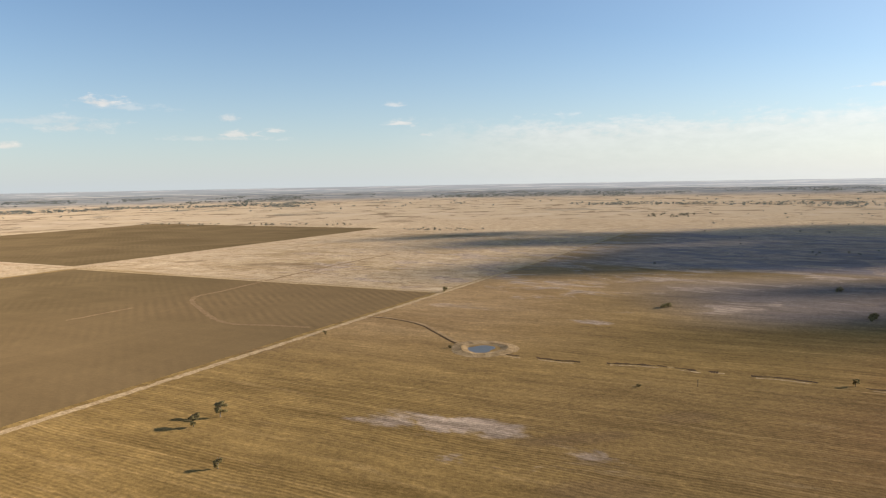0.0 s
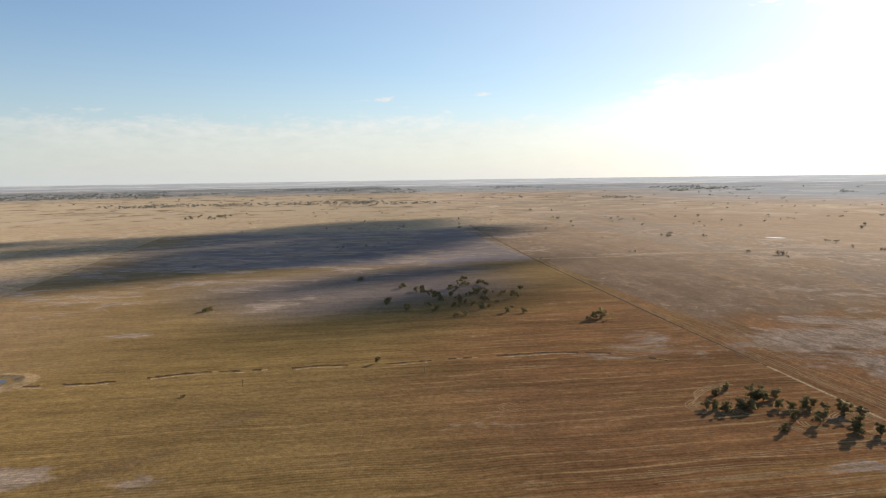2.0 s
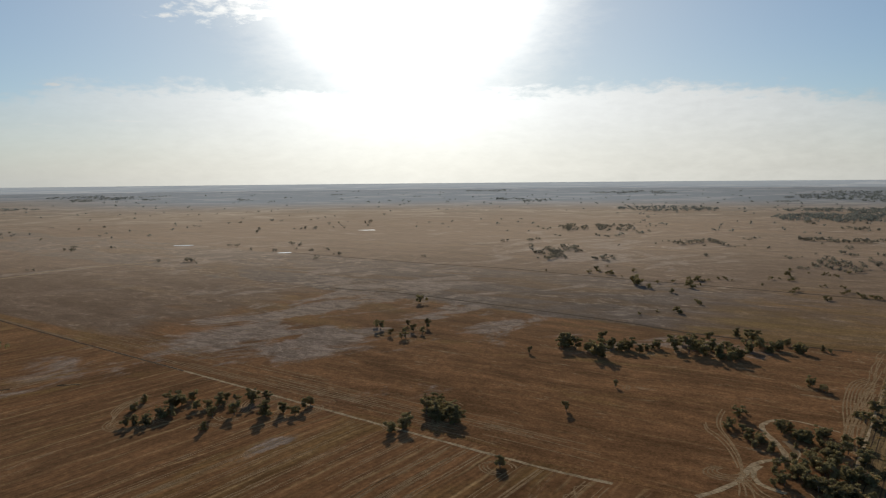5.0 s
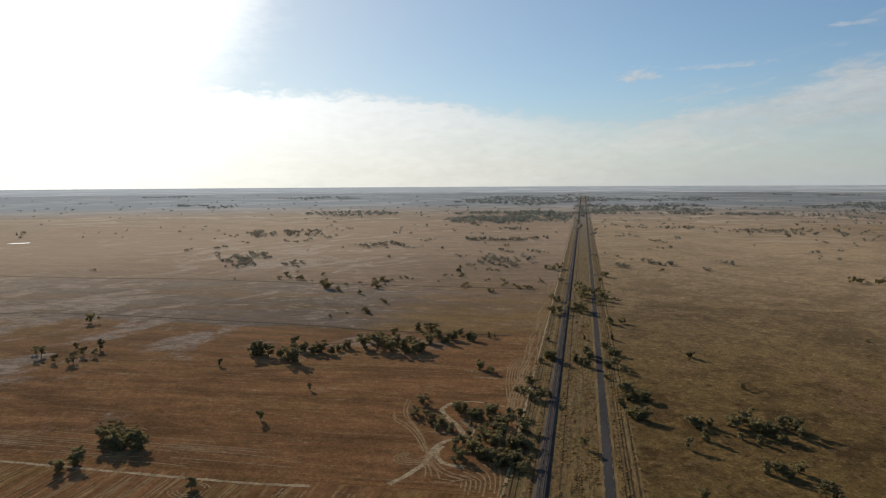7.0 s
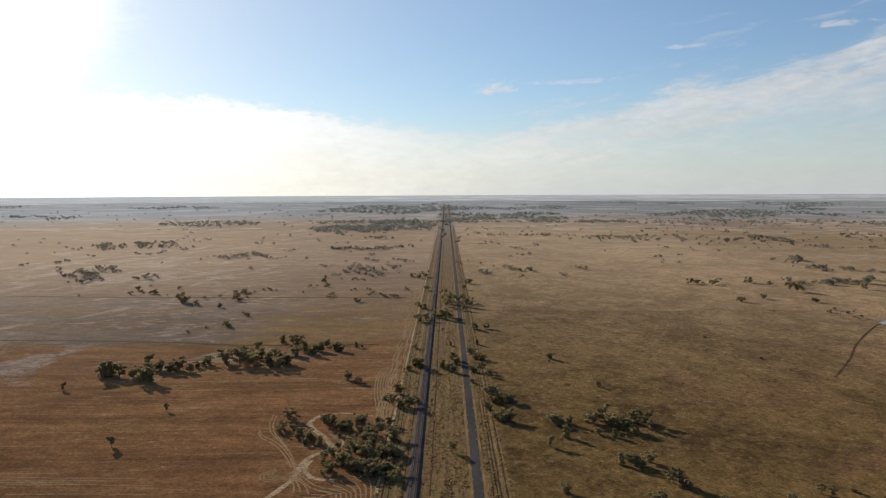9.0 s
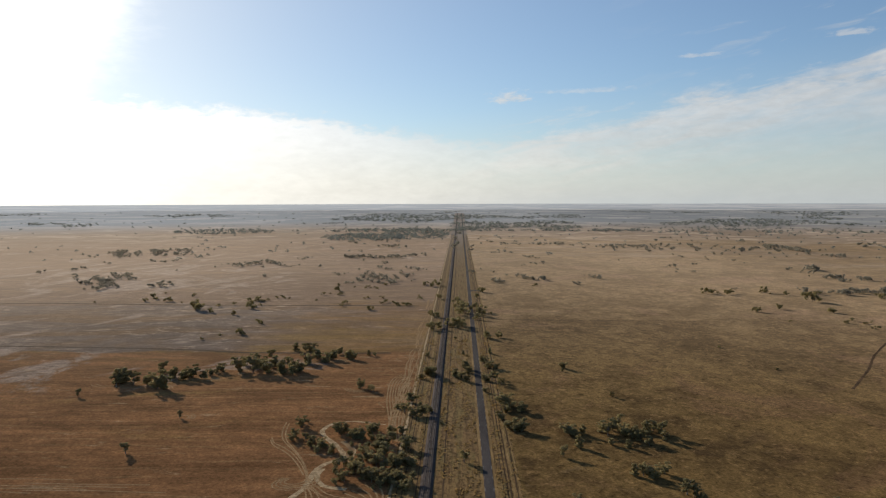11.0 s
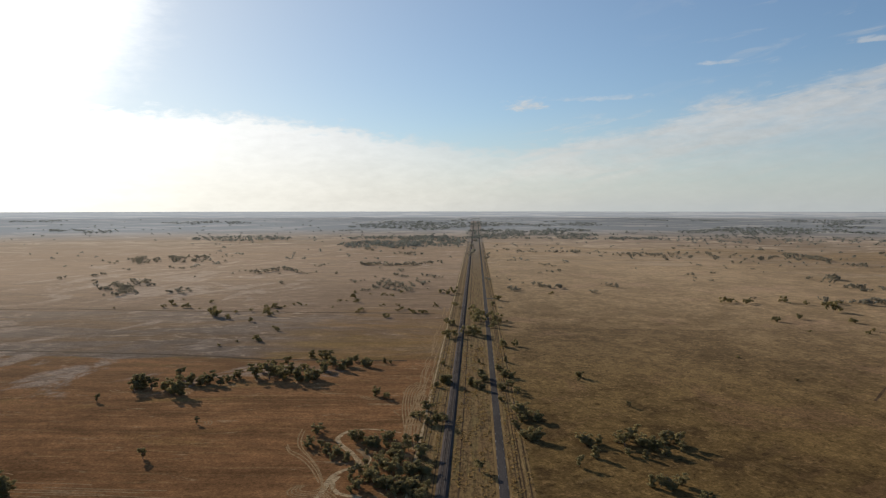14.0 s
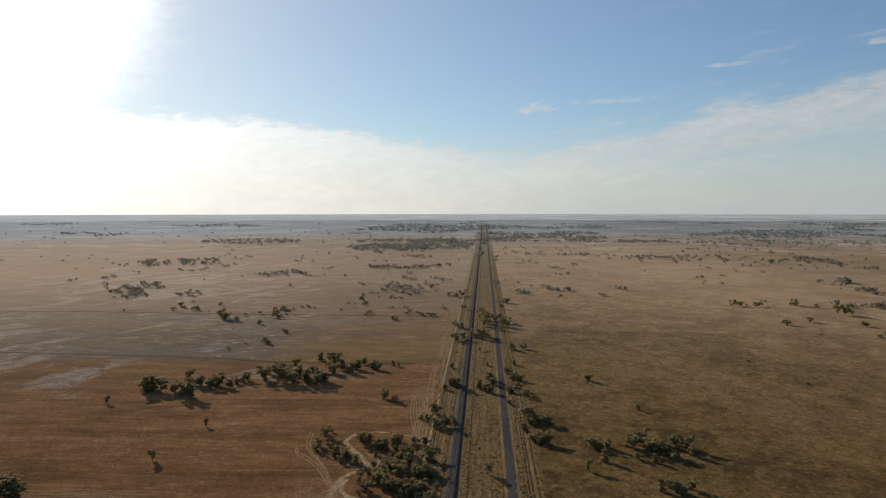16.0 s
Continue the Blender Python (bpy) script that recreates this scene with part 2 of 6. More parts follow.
def land(k, p):
    # far off the plain is drawn together, so its pattern is too
    pos = k.vec("SCALE", k.add("ShaderNodeNewGeometry").outputs["Position"])
    k.t.links.new(k.attr("reach"), pos.node.inputs["Scale"])
    s = k.vec("DOT_PRODUCT", pos, (U.x, U.y, 0), 1)
    n = k.vec("DOT_PRODUCT", pos, (N.x, N.y, 0), 1)
    sn = k.add("ShaderNodeCombineXYZ", {0: s, 1: n, 2: 0.0}).outputs[0]
    east = k.step(s, 262.0, 268.0)
    flip = k.math("SUBTRACT", 1.0, east)
    # u runs across the sown rows, v along them: along the railway in the west and across it in the east
    u = k.math("ADD", k.math("MULTIPLY", n, flip), k.math("MULTIPLY", s, east))
    v = k.math("ADD", k.math("MULTIPLY", s, flip), k.math("MULTIPLY", n, east))
    drift = k.math("MULTIPLY", k.math("SUBTRACT", k.noise(sn, 0.011, 3.0, 0.5), 0.5), 42.0)
    u_wave = k.math("ADD", u, k.math("MULTIPLY", drift, 0.5))
    streak = k.add("ShaderNodeCombineXYZ", {0: u_wave, 1: k.math("MULTIPLY", v, k.math("ADD", k.math("ADD", 0.13, k.math("MULTIPLY", k.math("ADD", k.attr("olive"), k.attr("pale")), 0.6)), k.math("MULTIPLY", east, 0.12))), 2: 0.0}).outputs[0]
    smear = k.add("ShaderNodeCombineXYZ", {0: u_wave, 1: k.math("MULTIPLY", v, 0.3), 2: 40.0}).outputs[0]
    big = k.noise(pos, 0.0035, 5.0, 0.6)
    mid = k.noise(streak, 0.05, 7.0, 0.68, 0.3)
    small = k.noise(pos, 0.3, 5.0, 0.68)
    blot = k.noise(smear, 0.014, 7.0, 0.68, 0.8)
    rough = k.noise(k.vec("ADD", k.vec("MULTIPLY", streak, (1.0, 1.9, 1.0)), (350, 70, 0)), 0.11, 7.0, 0.72, 0.6)
    patch = k.step(k.noise(k.vec("ADD", smear, (70, 4000, 0)), 0.012, 5.0, 0.6, 0.7), 0.42, 0.62, 0.15, 1.0)
    straw = k.mix(k.step(mid, 0.3, 0.7), (0.150, 0.096, 0.032), (0.246, 0.161, 0.058))
    red = k.mix(k.step(mid, 0.32, 0.68), (0.130, 0.064, 0.027), (0.252, 0.124, 0.053))
    red = k.mix(k.step(blot, 0.50, 0.64, 0.0, 0.7), red, (0.232, 0.138, 0.048))
    # brown pasture, dark near the road; drier and painted lighter with haze farther off
    wide = k.vec("MULTIPLY", sn, (0.75, 0.9, 1.0))
    tone = k.math("ADD", k.math("MULTIPLY", k.noise(wide, 0.0075, 8.0, 0.66, 0.9), 0.5), k.math("MULTIPLY", k.noise(k.vec("ADD", wide, (60, 20, 0)), 0.035, 8.0, 0.75, 0.7), 0.5))
    green = k.mix(k.step(tone, 0.42, 0.58), (0.066, 0.040, 0.015), (0.142, 0.089, 0.032))
    dry = k.mix(k.step(tone, 0.42, 0.60), (0.130, 0.082, 0.036), (0.238, 0.158, 0.080))
    olive = k.mix(k.attr("dry"), green, dry)
    olive = k.mix(k.step(k.noise(k.vec("ADD", wide, (500, 900, 0)), 0.009, 9.0, 0.70, 1.2), 0.53, 0.64, 0.0, 0.5), olive, k.mix(k.attr("dry"), (0.145, 0.080, 0.040), (0.262, 0.158, 0.096)))
    olive = k.mix(k.step(k.noise(k.vec("ADD", wide, (900, 300, 0)), 0.05, 9.0, 0.76, 0.8), 0.57, 0.66, 0.0, 0.4), olive, k.mix(k.attr("dry"), (0.195, 0.125, 0.050), (0.330, 0.238, 0.135)))
    olive = k.mix(k.step(k.noise(k.vec("ADD", wide, (1500, 200, 0)), 0.020, 9.0, 0.72, 0.9), 0.58, 0.70, 0.0, 0.55), olive, k.mix(k.attr("dry"), (0.050, 0.030, 0.015), (0.108, 0.068, 0.034)))
    pale = k.mix(k.step(mid, 0.3, 0.7), (0.30, 0.212, 0.122), (0.46, 0.360, 0.235))
    pale = k.mix(k.step(rough, 0.50, 0.36, 0.0, 0.3), pale, (0.205, 0.135, 0.070))
    mid_p = k.noise(k.vec("ADD", smear, (7, 900, 0)), 0.026, 9.0, 0.7, 0.7)
    grey = k.mix(k.step(mid_p, 0.3, 0.7), (0.112, 0.087, 0.070), (0.183, 0.143, 0.112))
    grey = k.mix(k.step(blot, 0.47, 0.62, 0.0, 0.75), grey, (0.178, 0.108, 0.054))
    grey = k.mix(k.math("MULTIPLY", k.step(rough, 0.53, 0.63, 0.0, 0.85), patch), grey, (0.37, 0.288, 0.205))
    grey = k.mix(k.math("MULTIPLY", k.step(rough, 0.45, 0.36, 0.0, 0.5), patch), grey, (0.074, 0.054, 0.040))
    plain = k.mix(k.step(mid_p, 0.3, 0.7), (0.132, 0.085, 0.053), (0.208, 0.139, 0.092))
    plain = k.mix(k.step(blot, 0.50, 0.68, 0.0, 0.7), plain, (0.235, 0.152, 0.086))
    plain = k.mix(k.math("MULTIPLY", k.step(rough, 0.57, 0.67, 0.0, 0.6), patch), plain, (0.40, 0.315, 0.235))
    plain = k.mix(k.math("MULTIPLY", k.step(rough, 0.44, 0.34, 0.0, 0.5), patch), plain, (0.090, 0.066, 0.048))
    c = straw
    c = k.mix(k.step(k.math("ADD", k.attr("red"), k.math("MULTIPLY", k.math("SUBTRACT", big, 0.5), 0.9)), 0.15, 0.85), c, red)
    c = k.mix(k.attr("tan"), c, k.mix(k.step(blot, 0.35, 0.65), (0.202, 0.128, 0.058), (0.285, 0.190, 0.096)))
    ragged = k.math("MULTIPLY", k.math("SUBTRACT", k.noise(k.vec("ADD", smear, (90, 10, 0)), 0.02, 9.0, 0.7, 0.9), 0.5), 1.6)
    c = k.mix(k.step(k.math("ADD", k.attr("plain"), ragged), 0.3, 0.7), c, plain)
    c = k.mix(k.step(k.math("ADD", k.attr("grey"), ragged), 0.3, 0.7), c, grey)
    # mauve-grey soil, with the blue of cloud shade put into its colour
    c = k.mix(k.math("MULTIPLY", k.attr("slate_shade"), 0.85), c, k.mix(k.step(mid_p, 0.3, 0.7), (0.130, 0.119, 0.130), (0.206, 0.184, 0.196)))
    c = k.mix(k.attr("olive"), c, olive)
    c = k.mix(k.step(k.math("ADD", k.attr("pale"), k.math("MULTIPLY", k.math("SUBTRACT", blot, 0.5), 1.2)), 0.2, 0.8), c, pale)
    # sown rows
    wob = k.math("MULTIPLY", k.math("SUBTRACT", k.noise(sn, 0.02, 2.0), 0.5), 9.0)
    across = k.math("ADD", u, wob)
    row = k.math("SINE", k.math("MULTIPLY", across, 6.2832 / 6.4))
    row2 = k.math("SINE", k.math("MULTIPLY", across, 6.2832 / 17.0))
    fine = k.math("SINE", k.math("MULTIPLY", across, 6.2832 / 2.5))
    rows = k.math("ADD", k.math("MULTIPLY", fine, 0.55), k.math("ADD", k.math("MULTIPLY", row, 0.4), k.math("MULTIPLY", row2, 0.15)))
    rows = k.math("MULTIPLY", rows, k.step(k.noise(streak, 0.02, 4.0, 0.6), 0.36, 0.6, 0.3, 1.0))
    thin = k.math("POWER", k.math("MAXIMUM", k.math("SINE", k.math("MULTIPLY", across, 6.2832 / 9.6)), 0.0), 6.0)
    thin = k.math("MULTIPLY", thin, k.step(k.noise(streak, 0.09, 5.0, 0.7), 0.42, 0.62))
    c = k.mix(k.math("MULTIPLY", k.math("MULTIPLY", thin, k.attr("tilled")), k.math("ADD", 0.24, k.math("MULTIPLY", k.attr("red"), 0.56))), c, (0.37, 0.245, 0.115))
    gain = k.math("ADD", 1.0, k.math("MULTIPLY", k.math("MULTIPLY", rows, k.attr("tilled")), k.math("ADD", 0.15, k.math("MULTIPLY", k.attr("red"), 0.06))))
    # scald and clay pans, in streaks
    blown = k.add("ShaderNodeCombineXYZ", {0: k.math("MULTIPLY", k.vec("DOT_PRODUCT", pos, (0.6, 0.8, 0.0), 1), 1.0), 1: k.math("MULTIPLY", k.vec("DOT_PRODUCT", pos, (0.8, -0.6, 0.0), 1), 0.55), 2: 5.0}).outputs[0]
    scald = k.step(k.math("ADD", k.attr("clay"), k.math("MULTIPLY", k.math("SUBTRACT", k.noise(blown, 0.021, 11.0, 0.66, 0.6), 0.5), 6.0)), 0.5, 1.05)
    scald = k.math("MULTIPLY", scald, k.step(k.attr("clay"), 0.03, 0.3))
    # dark soil smudges, plus a painted dimming of the near west
    c = k.mix(k.math("MULTIPLY", k.attr("smudge_dim"), 0.6), c, (0.125, 0.080, 0.042))
    c = k.mix(k.math("MULTIPLY", scald, 0.85), c, k.mix(k.step(rough, 0.3, 0.7), (0.200, 0.151, 0.116), (0.365, 0.286, 0.218)))
    # thrown straw in thin pale dashes, and dark ones where the soil is damp
    dash = k.noise(k.vec("ADD", streak, (20, 660, 0)), 0.11, 8.0, 0.72, 0.2)
    c = k.mix(k.math("MULTIPLY", k.step(dash, 0.585, 0.66), k.math("ADD", 0.12, k.math("MULTIPLY", k.attr("red"), 0.45))), c, (0.355, 0.25, 0.14))
    dark = k.step(k.noise(k.vec("ADD", streak, (300, 100, 0)), 0.06, 8.0, 0.72, 0.5), 0.55, 0.70)
    gain = k.math("MULTIPLY", gain, k.math("SUBTRACT", 1.0, k.math("MULTIPLY", dark, k.math("ADD", 0.12, k.math("MULTIPLY", k.attr("tilled"), 0.1)))))
    gain = k.math("MULTIPLY", gain, k.step(rough, 0.25, 0.75, 0.8, 1.2))
    gain = k.math("MULTIPLY", gain, k.step(small, 0.25, 0.75, 0.75, 1.25))
    gain = k.math("MULTIPLY", gain, k.math("ADD", 0.7, k.math("MULTIPLY", big, 0.6)))
    # tufts and clods
    fleck = k.noise(k.vec("ADD", pos, (150, 650, 0)), 0.22, 4.0, 0.64, 0.6)
    bright = k.math("MULTIPLY", k.step(fleck, 0.57, 0.66), k.math("MULTIPLY", k.attr("olive"), 0.55))
    c = k.mix(bright, c, k.mix(k.attr("dry"), (0.235, 0.145, 0.060), (0.300, 0.205, 0.105)))
    gain = k.math("MULTIPLY", gain, k.math("SUBTRACT", 1.0, k.math("MULTIPLY", k.step(fleck, 0.43, 0.33), k.math("MULTIPLY", k.attr("olive"), 0.5))))
    mott = k.noise(k.vec("ADD", pos, (800, 30, 0)), 0.07, 9.0, 0.78, 0.8)
    gain = k.math("MULTIPLY", gain, k.math("ADD", 1.0, k.math("MULTIPLY", k.step(mott, 0.36, 0.64, -1.0, 1.0), k.math("ADD", 0.08, k.math("MULTIPLY", k.attr("olive"), 0.16)))))
    tuft = k.noise(pos, 0.75, 3.0, 0.7)
    loose = k.math("SUBTRACT", 1.0, k.math("MULTIPLY", k.attr("tilled"), 0.6))
    gain = k.math("MULTIPLY", gain, k.math("ADD", 1.0, k.math("MULTIPLY", k.step(tuft, 0.34, 0.66, -0.26, 0.26), loose)))
    c2 = k.vec("SCALE", c)
    k.t.links.new(gain, c2.node.inputs["Scale"])
    lie = k.vec("MULTIPLY", pos, (1.0, 1.0, 0.0))
    # blends near soil into the hazed far colours
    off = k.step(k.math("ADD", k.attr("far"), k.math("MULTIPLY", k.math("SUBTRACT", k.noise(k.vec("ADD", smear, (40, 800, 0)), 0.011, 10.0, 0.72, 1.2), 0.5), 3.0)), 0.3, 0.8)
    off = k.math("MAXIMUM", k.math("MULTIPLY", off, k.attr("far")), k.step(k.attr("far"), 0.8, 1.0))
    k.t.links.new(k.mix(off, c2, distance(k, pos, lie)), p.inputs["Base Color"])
    # sheen in place of haze, bluer over the last miles
    k.t.links.new(k.math("ADD", 0.02, k.math("MULTIPLY", k.attr("haze_sheen"), 0.19)), p.inputs["Sheen Weight"])
    k.t.links.new(k.mix(k.attr("hazed_wood"), (1.0, 0.82, 0.64), (0.88, 0.94, 1.0)), p.inputs["Sheen Tint"])
    bumpy(k, p, k.math("ADD", small, k.math("MULTIPLY", k.math("MULTIPLY", rows, k.attr("tilled")), 0.25)), 0.5, 0.5)


def dirt(a, b, scale=0.3, streaky=1.0, fine=2.0):
    def build(k, p):
        pos, s, n, sn = paddock_space(k)
        co = k.vec("MULTIPLY", sn, (1.0 / streaky, 1.0, 1.0))
        v = k.noise(co, scale, 6.0, 0.65, 0.5)
        w = k.noise(pos, fine, 4.0, 0.6)
        c = k.mix(k.step(v, 0.3, 0.7), a, b)
        c2 = k.vec("SCALE", c)
        k.t.links.new(k.step(w, 0.25, 0.75, 0.65, 1.35), c2.node.inputs["Scale"])
        k.t.links.new(c2, p.inputs["Base Color"])
        bumpy(k, p, w, 0.4, 0.15)
    return build


def fallow(k, p):
    pos, s, n, sn = paddock_space(k)
    big = k.noise(pos, 0.006, 6.0, 0.6, 0.5)
    band = k.noise(k.vec("MULTIPLY", sn, (0.12, 1.0, 1.0)), 0.06, 5.0, 0.6)
    small = k.noise(pos, 0.4, 4.0, 0.6)
    c = k.mix(k.step(big, 0.3, 0.7), (0.088, 0.060, 0.026), (0.132, 0.091, 0.042))
    ridged = k.math("MULTIPLY", k.step(s, -640.0, -560.0), k.step(n, 430.0, 480.0))
    c = k.mix(k.math("ADD", k.step(s, -760.0, -560.0, 0.0, 0.45), k.math("MULTIPLY", ridged, 0.35)), c, (0.136, 0.090, 0.042))
    c2 = k.vec("SCALE", c)
    slant = k.math("ADD", k.math("MULTIPLY", s, 0.62), k.math("MULTIPLY", n, 0.78))
    furrow = k.math("MULTIPLY", k.math("SINE", k.math("ADD", k.math("MULTIPLY", slant, 6.2832 / 9.0), k.math("MULTIPLY", big, 9.0))), k.math("ADD", k.step(k.noise(pos, 0.009, 4.0, 0.6), 0.42, 0.62, 0.0, 0.06), k.math("MULTIPLY", ridged, k.step(k.noise(k.vec("ADD", pos, (33, 900, 0)), 0.03, 5.0, 0.7), 0.42, 0.62, 0.0, 0.10))))
    mark = k.noise(k.vec("MULTIPLY", sn, (1.0, 0.2, 1.0)), 0.03, 7.0, 0.7, 0.8)
    tone = k.math("ADD", k.math("ADD", 0.62, furrow), k.math("ADD", k.math("MULTIPLY", band, 0.3), k.math("ADD", k.math("MULTIPLY", mark, 0.35), k.math("MULTIPLY", small, 0.4))))
    k.t.links.new(tone, c2.node.inputs["Scale"])
    k.t.links.new(c2, p.inputs["Base Color"])
    bumpy(k, p, small, 0.5, 0.3)


def leafy(a, b, through_leaf=0.3):
    def build(k, p):
        rnd = k.add("ShaderNodeObjectInfo").outputs["Random"]
        isl = k.add("ShaderNodeNewGeometry").outputs["Random Per Island"]
        f = k.math("ADD", k.math("MULTIPLY", rnd, 0.5), k.math("MULTIPLY", isl, 0.5))
        c = k.mix(f, a, b)
        k.t.links.new(c, p.inputs["Base Color"])
        glow = k.add("ShaderNodeBsdfTranslucent", {"Color": c})
        both = k.add("ShaderNodeMixShader", {0: through_leaf, 1: p.outputs[0], 2: glow.outputs[0]})
        k.t.links.new(both.outputs[0], next(n for n in k.t.nodes if n.type == "OUTPUT_MATERIAL").inputs[0])
    return build


LAND = surface("dry_land", land, 1.0, 0.0, 0.0, 0.45, 0.05)
FALLOW = surface("fallow_soil", fallow, 1.0, 0.0, 0.0, 0.5, 0.02)
TRACK = surface("pale_track", dirt((0.26, 0.182, 0.098), (0.44, 0.33, 0.195), 0.2, 1.0, 0.7))
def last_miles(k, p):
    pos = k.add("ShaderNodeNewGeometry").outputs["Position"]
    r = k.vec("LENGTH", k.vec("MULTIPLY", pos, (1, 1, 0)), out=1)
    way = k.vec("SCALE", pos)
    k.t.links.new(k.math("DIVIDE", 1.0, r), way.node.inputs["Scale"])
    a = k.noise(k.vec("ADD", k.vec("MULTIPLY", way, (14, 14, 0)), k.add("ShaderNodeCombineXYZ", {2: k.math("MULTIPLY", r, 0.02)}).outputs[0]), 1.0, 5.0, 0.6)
    k.t.links.new(k.math("ADD", 0.04, k.math("MULTIPLY", k.attr("haze_sheen"), 0.28)), p.inputs["Sheen Weight"])
    # bluer and paler with depth: haze put into the base colour
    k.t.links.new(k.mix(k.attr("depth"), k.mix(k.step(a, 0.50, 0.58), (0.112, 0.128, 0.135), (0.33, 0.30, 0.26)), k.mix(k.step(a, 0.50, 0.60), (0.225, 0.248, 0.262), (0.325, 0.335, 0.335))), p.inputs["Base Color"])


RIM = surface("hazy_far_plain", last_miles, 1.0, 0.0, 0.0, 0.4, 0.17, (0.88, 0.94, 1.0))
FAINT = surface("faint_track", dirt((0.165, 0.106, 0.055), (0.245, 0.165, 0.09), 0.15, 1.0, 0.5))
WHEEL = surface("wheel_worn_dust", dirt((0.215, 0.132, 0.062), (0.340, 0.225, 0.115), 0.3, 1.0))
def verge_grass(k, p):
    pos, s, n, sn = paddock_space(k)
    lines = k.noise(k.vec("MULTIPLY", sn, (0.035, 1.0, 1.0)), 0.55, 5.0, 0.7, 0.05)
    clump = k.noise(k.vec("MULTIPLY", sn, (0.55, 1.0, 1.0)), 0.42, 7.0, 0.78, 0.15)
    v = k.math("ADD", k.math("MULTIPLY", lines, 0.35), k.math("MULTIPLY", clump, 0.65))
    c = k.mix(k.step(v, 0.40, 0.60), (0.050, 0.029, 0.011), (0.250, 0.155, 0.060))
    c = k.mix(k.step(k.noise(pos, 0.03, 4.0, 0.6), 0.45, 0.65, 0.0, 0.45), c, (0.165, 0.092, 0.038))
    lush = k.step(k.noise(k.vec("MULTIPLY", sn, (0.12, 1.0, 1.0)), 0.22, 5.0, 0.7, 0.1), 0.50, 0.62, 0.0, 0.55)
    c = k.mix(lush, c, k.mix(clump, (0.085, 0.066, 0.020), (0.262, 0.190, 0.070)))
    # fades to pale grey far along the line, painted haze
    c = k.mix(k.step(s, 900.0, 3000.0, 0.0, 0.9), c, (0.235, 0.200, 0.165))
    k.t.links.new(c, p.inputs["Base Color"])
    bumpy(k, p, v, 0.6, 0.4)


VERGE = surface("verge_grass", verge_grass, 1.0, 0.02, 0.0, 0.5, 0.02)
RUT = surface("dark_rut", dirt((0.040, 0.027, 0.016), (0.092, 0.058, 0.032), 0.2, 4.0))
SHOULDER = surface("gravel_shoulder", dirt((0.15, 0.095, 0.04), (0.28, 0.185, 0.08), 0.3, 5.0))
ASPHALT = surface("worn_asphalt", dirt((0.044, 0.039, 0.038), (0.066, 0.058, 0.055), 0.12, 6.0, 3.0), 1.0, 0.03)
PAINT = surface("worn_road_paint", dirt((0.30, 0.28, 0.24), (0.44, 0.41, 0.36), 0.8))
BALLAST = surface("dark_ballast", dirt((0.052, 0.044, 0.041), (0.092, 0.077, 0.070), 0.3, 5.0, 2.0))
SLEEPER = surface("weathered_sleeper", dirt((0.07, 0.052, 0.038), (0.125, 0.095, 0.07), 1.5))
STEEL = surface("rail_steel", dirt((0.10, 0.075, 0.06), (0.18, 0.15, 0.13), 1.0), 0.6, 0.3, 0.3)
BANK = surface("dam_bank_clay", dirt((0.20, 0.135, 0.068), (0.34, 0.245, 0.135), 0.15, 1.0))
WATER = surface("muddy_water", lambda k, p: k.t.links.new(k.mix(k.noise(k.add("ShaderNodeNewGeometry").outputs["Position"], 0.05), (0.04, 0.05, 0.055), (0.07, 0.075, 0.07)), p.inputs["Base Color"]), 0.10, 0.8)
DAM_WATER = surface("silty_dam_water", lambda k, p: k.t.links.new(k.mix(k.noise(k.add("ShaderNodeNewGeometry").outputs["Position"], 0.15), (0.07, 0.068, 0.06), (0.11, 0.10, 0.085)), p.inputs["Base Color"]), 0.3, 0.2)
BARK = surface("grey_bark", dirt((0.13, 0.10, 0.075), (0.26, 0.22, 0.18), 1.0, 1.0, 4.0))
LEAF = surface("gum_leaves", leafy((0.136, 0.117, 0.056), (0.315, 0.262, 0.124), 0.45), 0.8, 0.05, 0.0, 0.0)
# far foliage, paled and greyed in the base colour for haze
HAZED_LEAF = surface("hazed_gum_leaves", leafy((0.165, 0.155, 0.122), (0.290, 0.268, 0.205), 0.48), 0.8, 0.08, 0.0, 0.0)
HAZED_SCRUB = surface("hazed_scrub", leafy((0.138, 0.150, 0.136), (0.205, 0.212, 0.188), 0.38), 1.0, 0.0, 0.0, 0.0)
TUSSOCK = surface("dry_tussock", leafy((0.175, 0.118, 0.048), (0.330, 0.232, 0.105), 0.5), 0.9, 0.02, 0.0, 0.0)
TIMBER = surface("weathered_pole", dirt((0.12, 0.10, 0.08), (0.24, 0.21, 0.17), 1.0))
VAPOUR = surface("cloud_vapour", lambda k, p: k.t.links.new(k.mix(k.noise(k.add("ShaderNodeNewGeometry").outputs["Position"], 0.01), (0.80, 0.81, 0.83), (0.88, 0.88, 0.90)), p.inputs["Base Color"]), 1.0, 0.0)


# ---- mesh helpers ----
def mesh_of(name, verts, faces, material):
    me = bpy.data.meshes.new(name)
    me.from_pydata(verts, [], faces)
    me.materials.append(material)
    me.update()
    return me


def part(name, me, parent, label=""):
    ob = new(name, me)
    ob.parent = parent
    return tagged(ob, label)


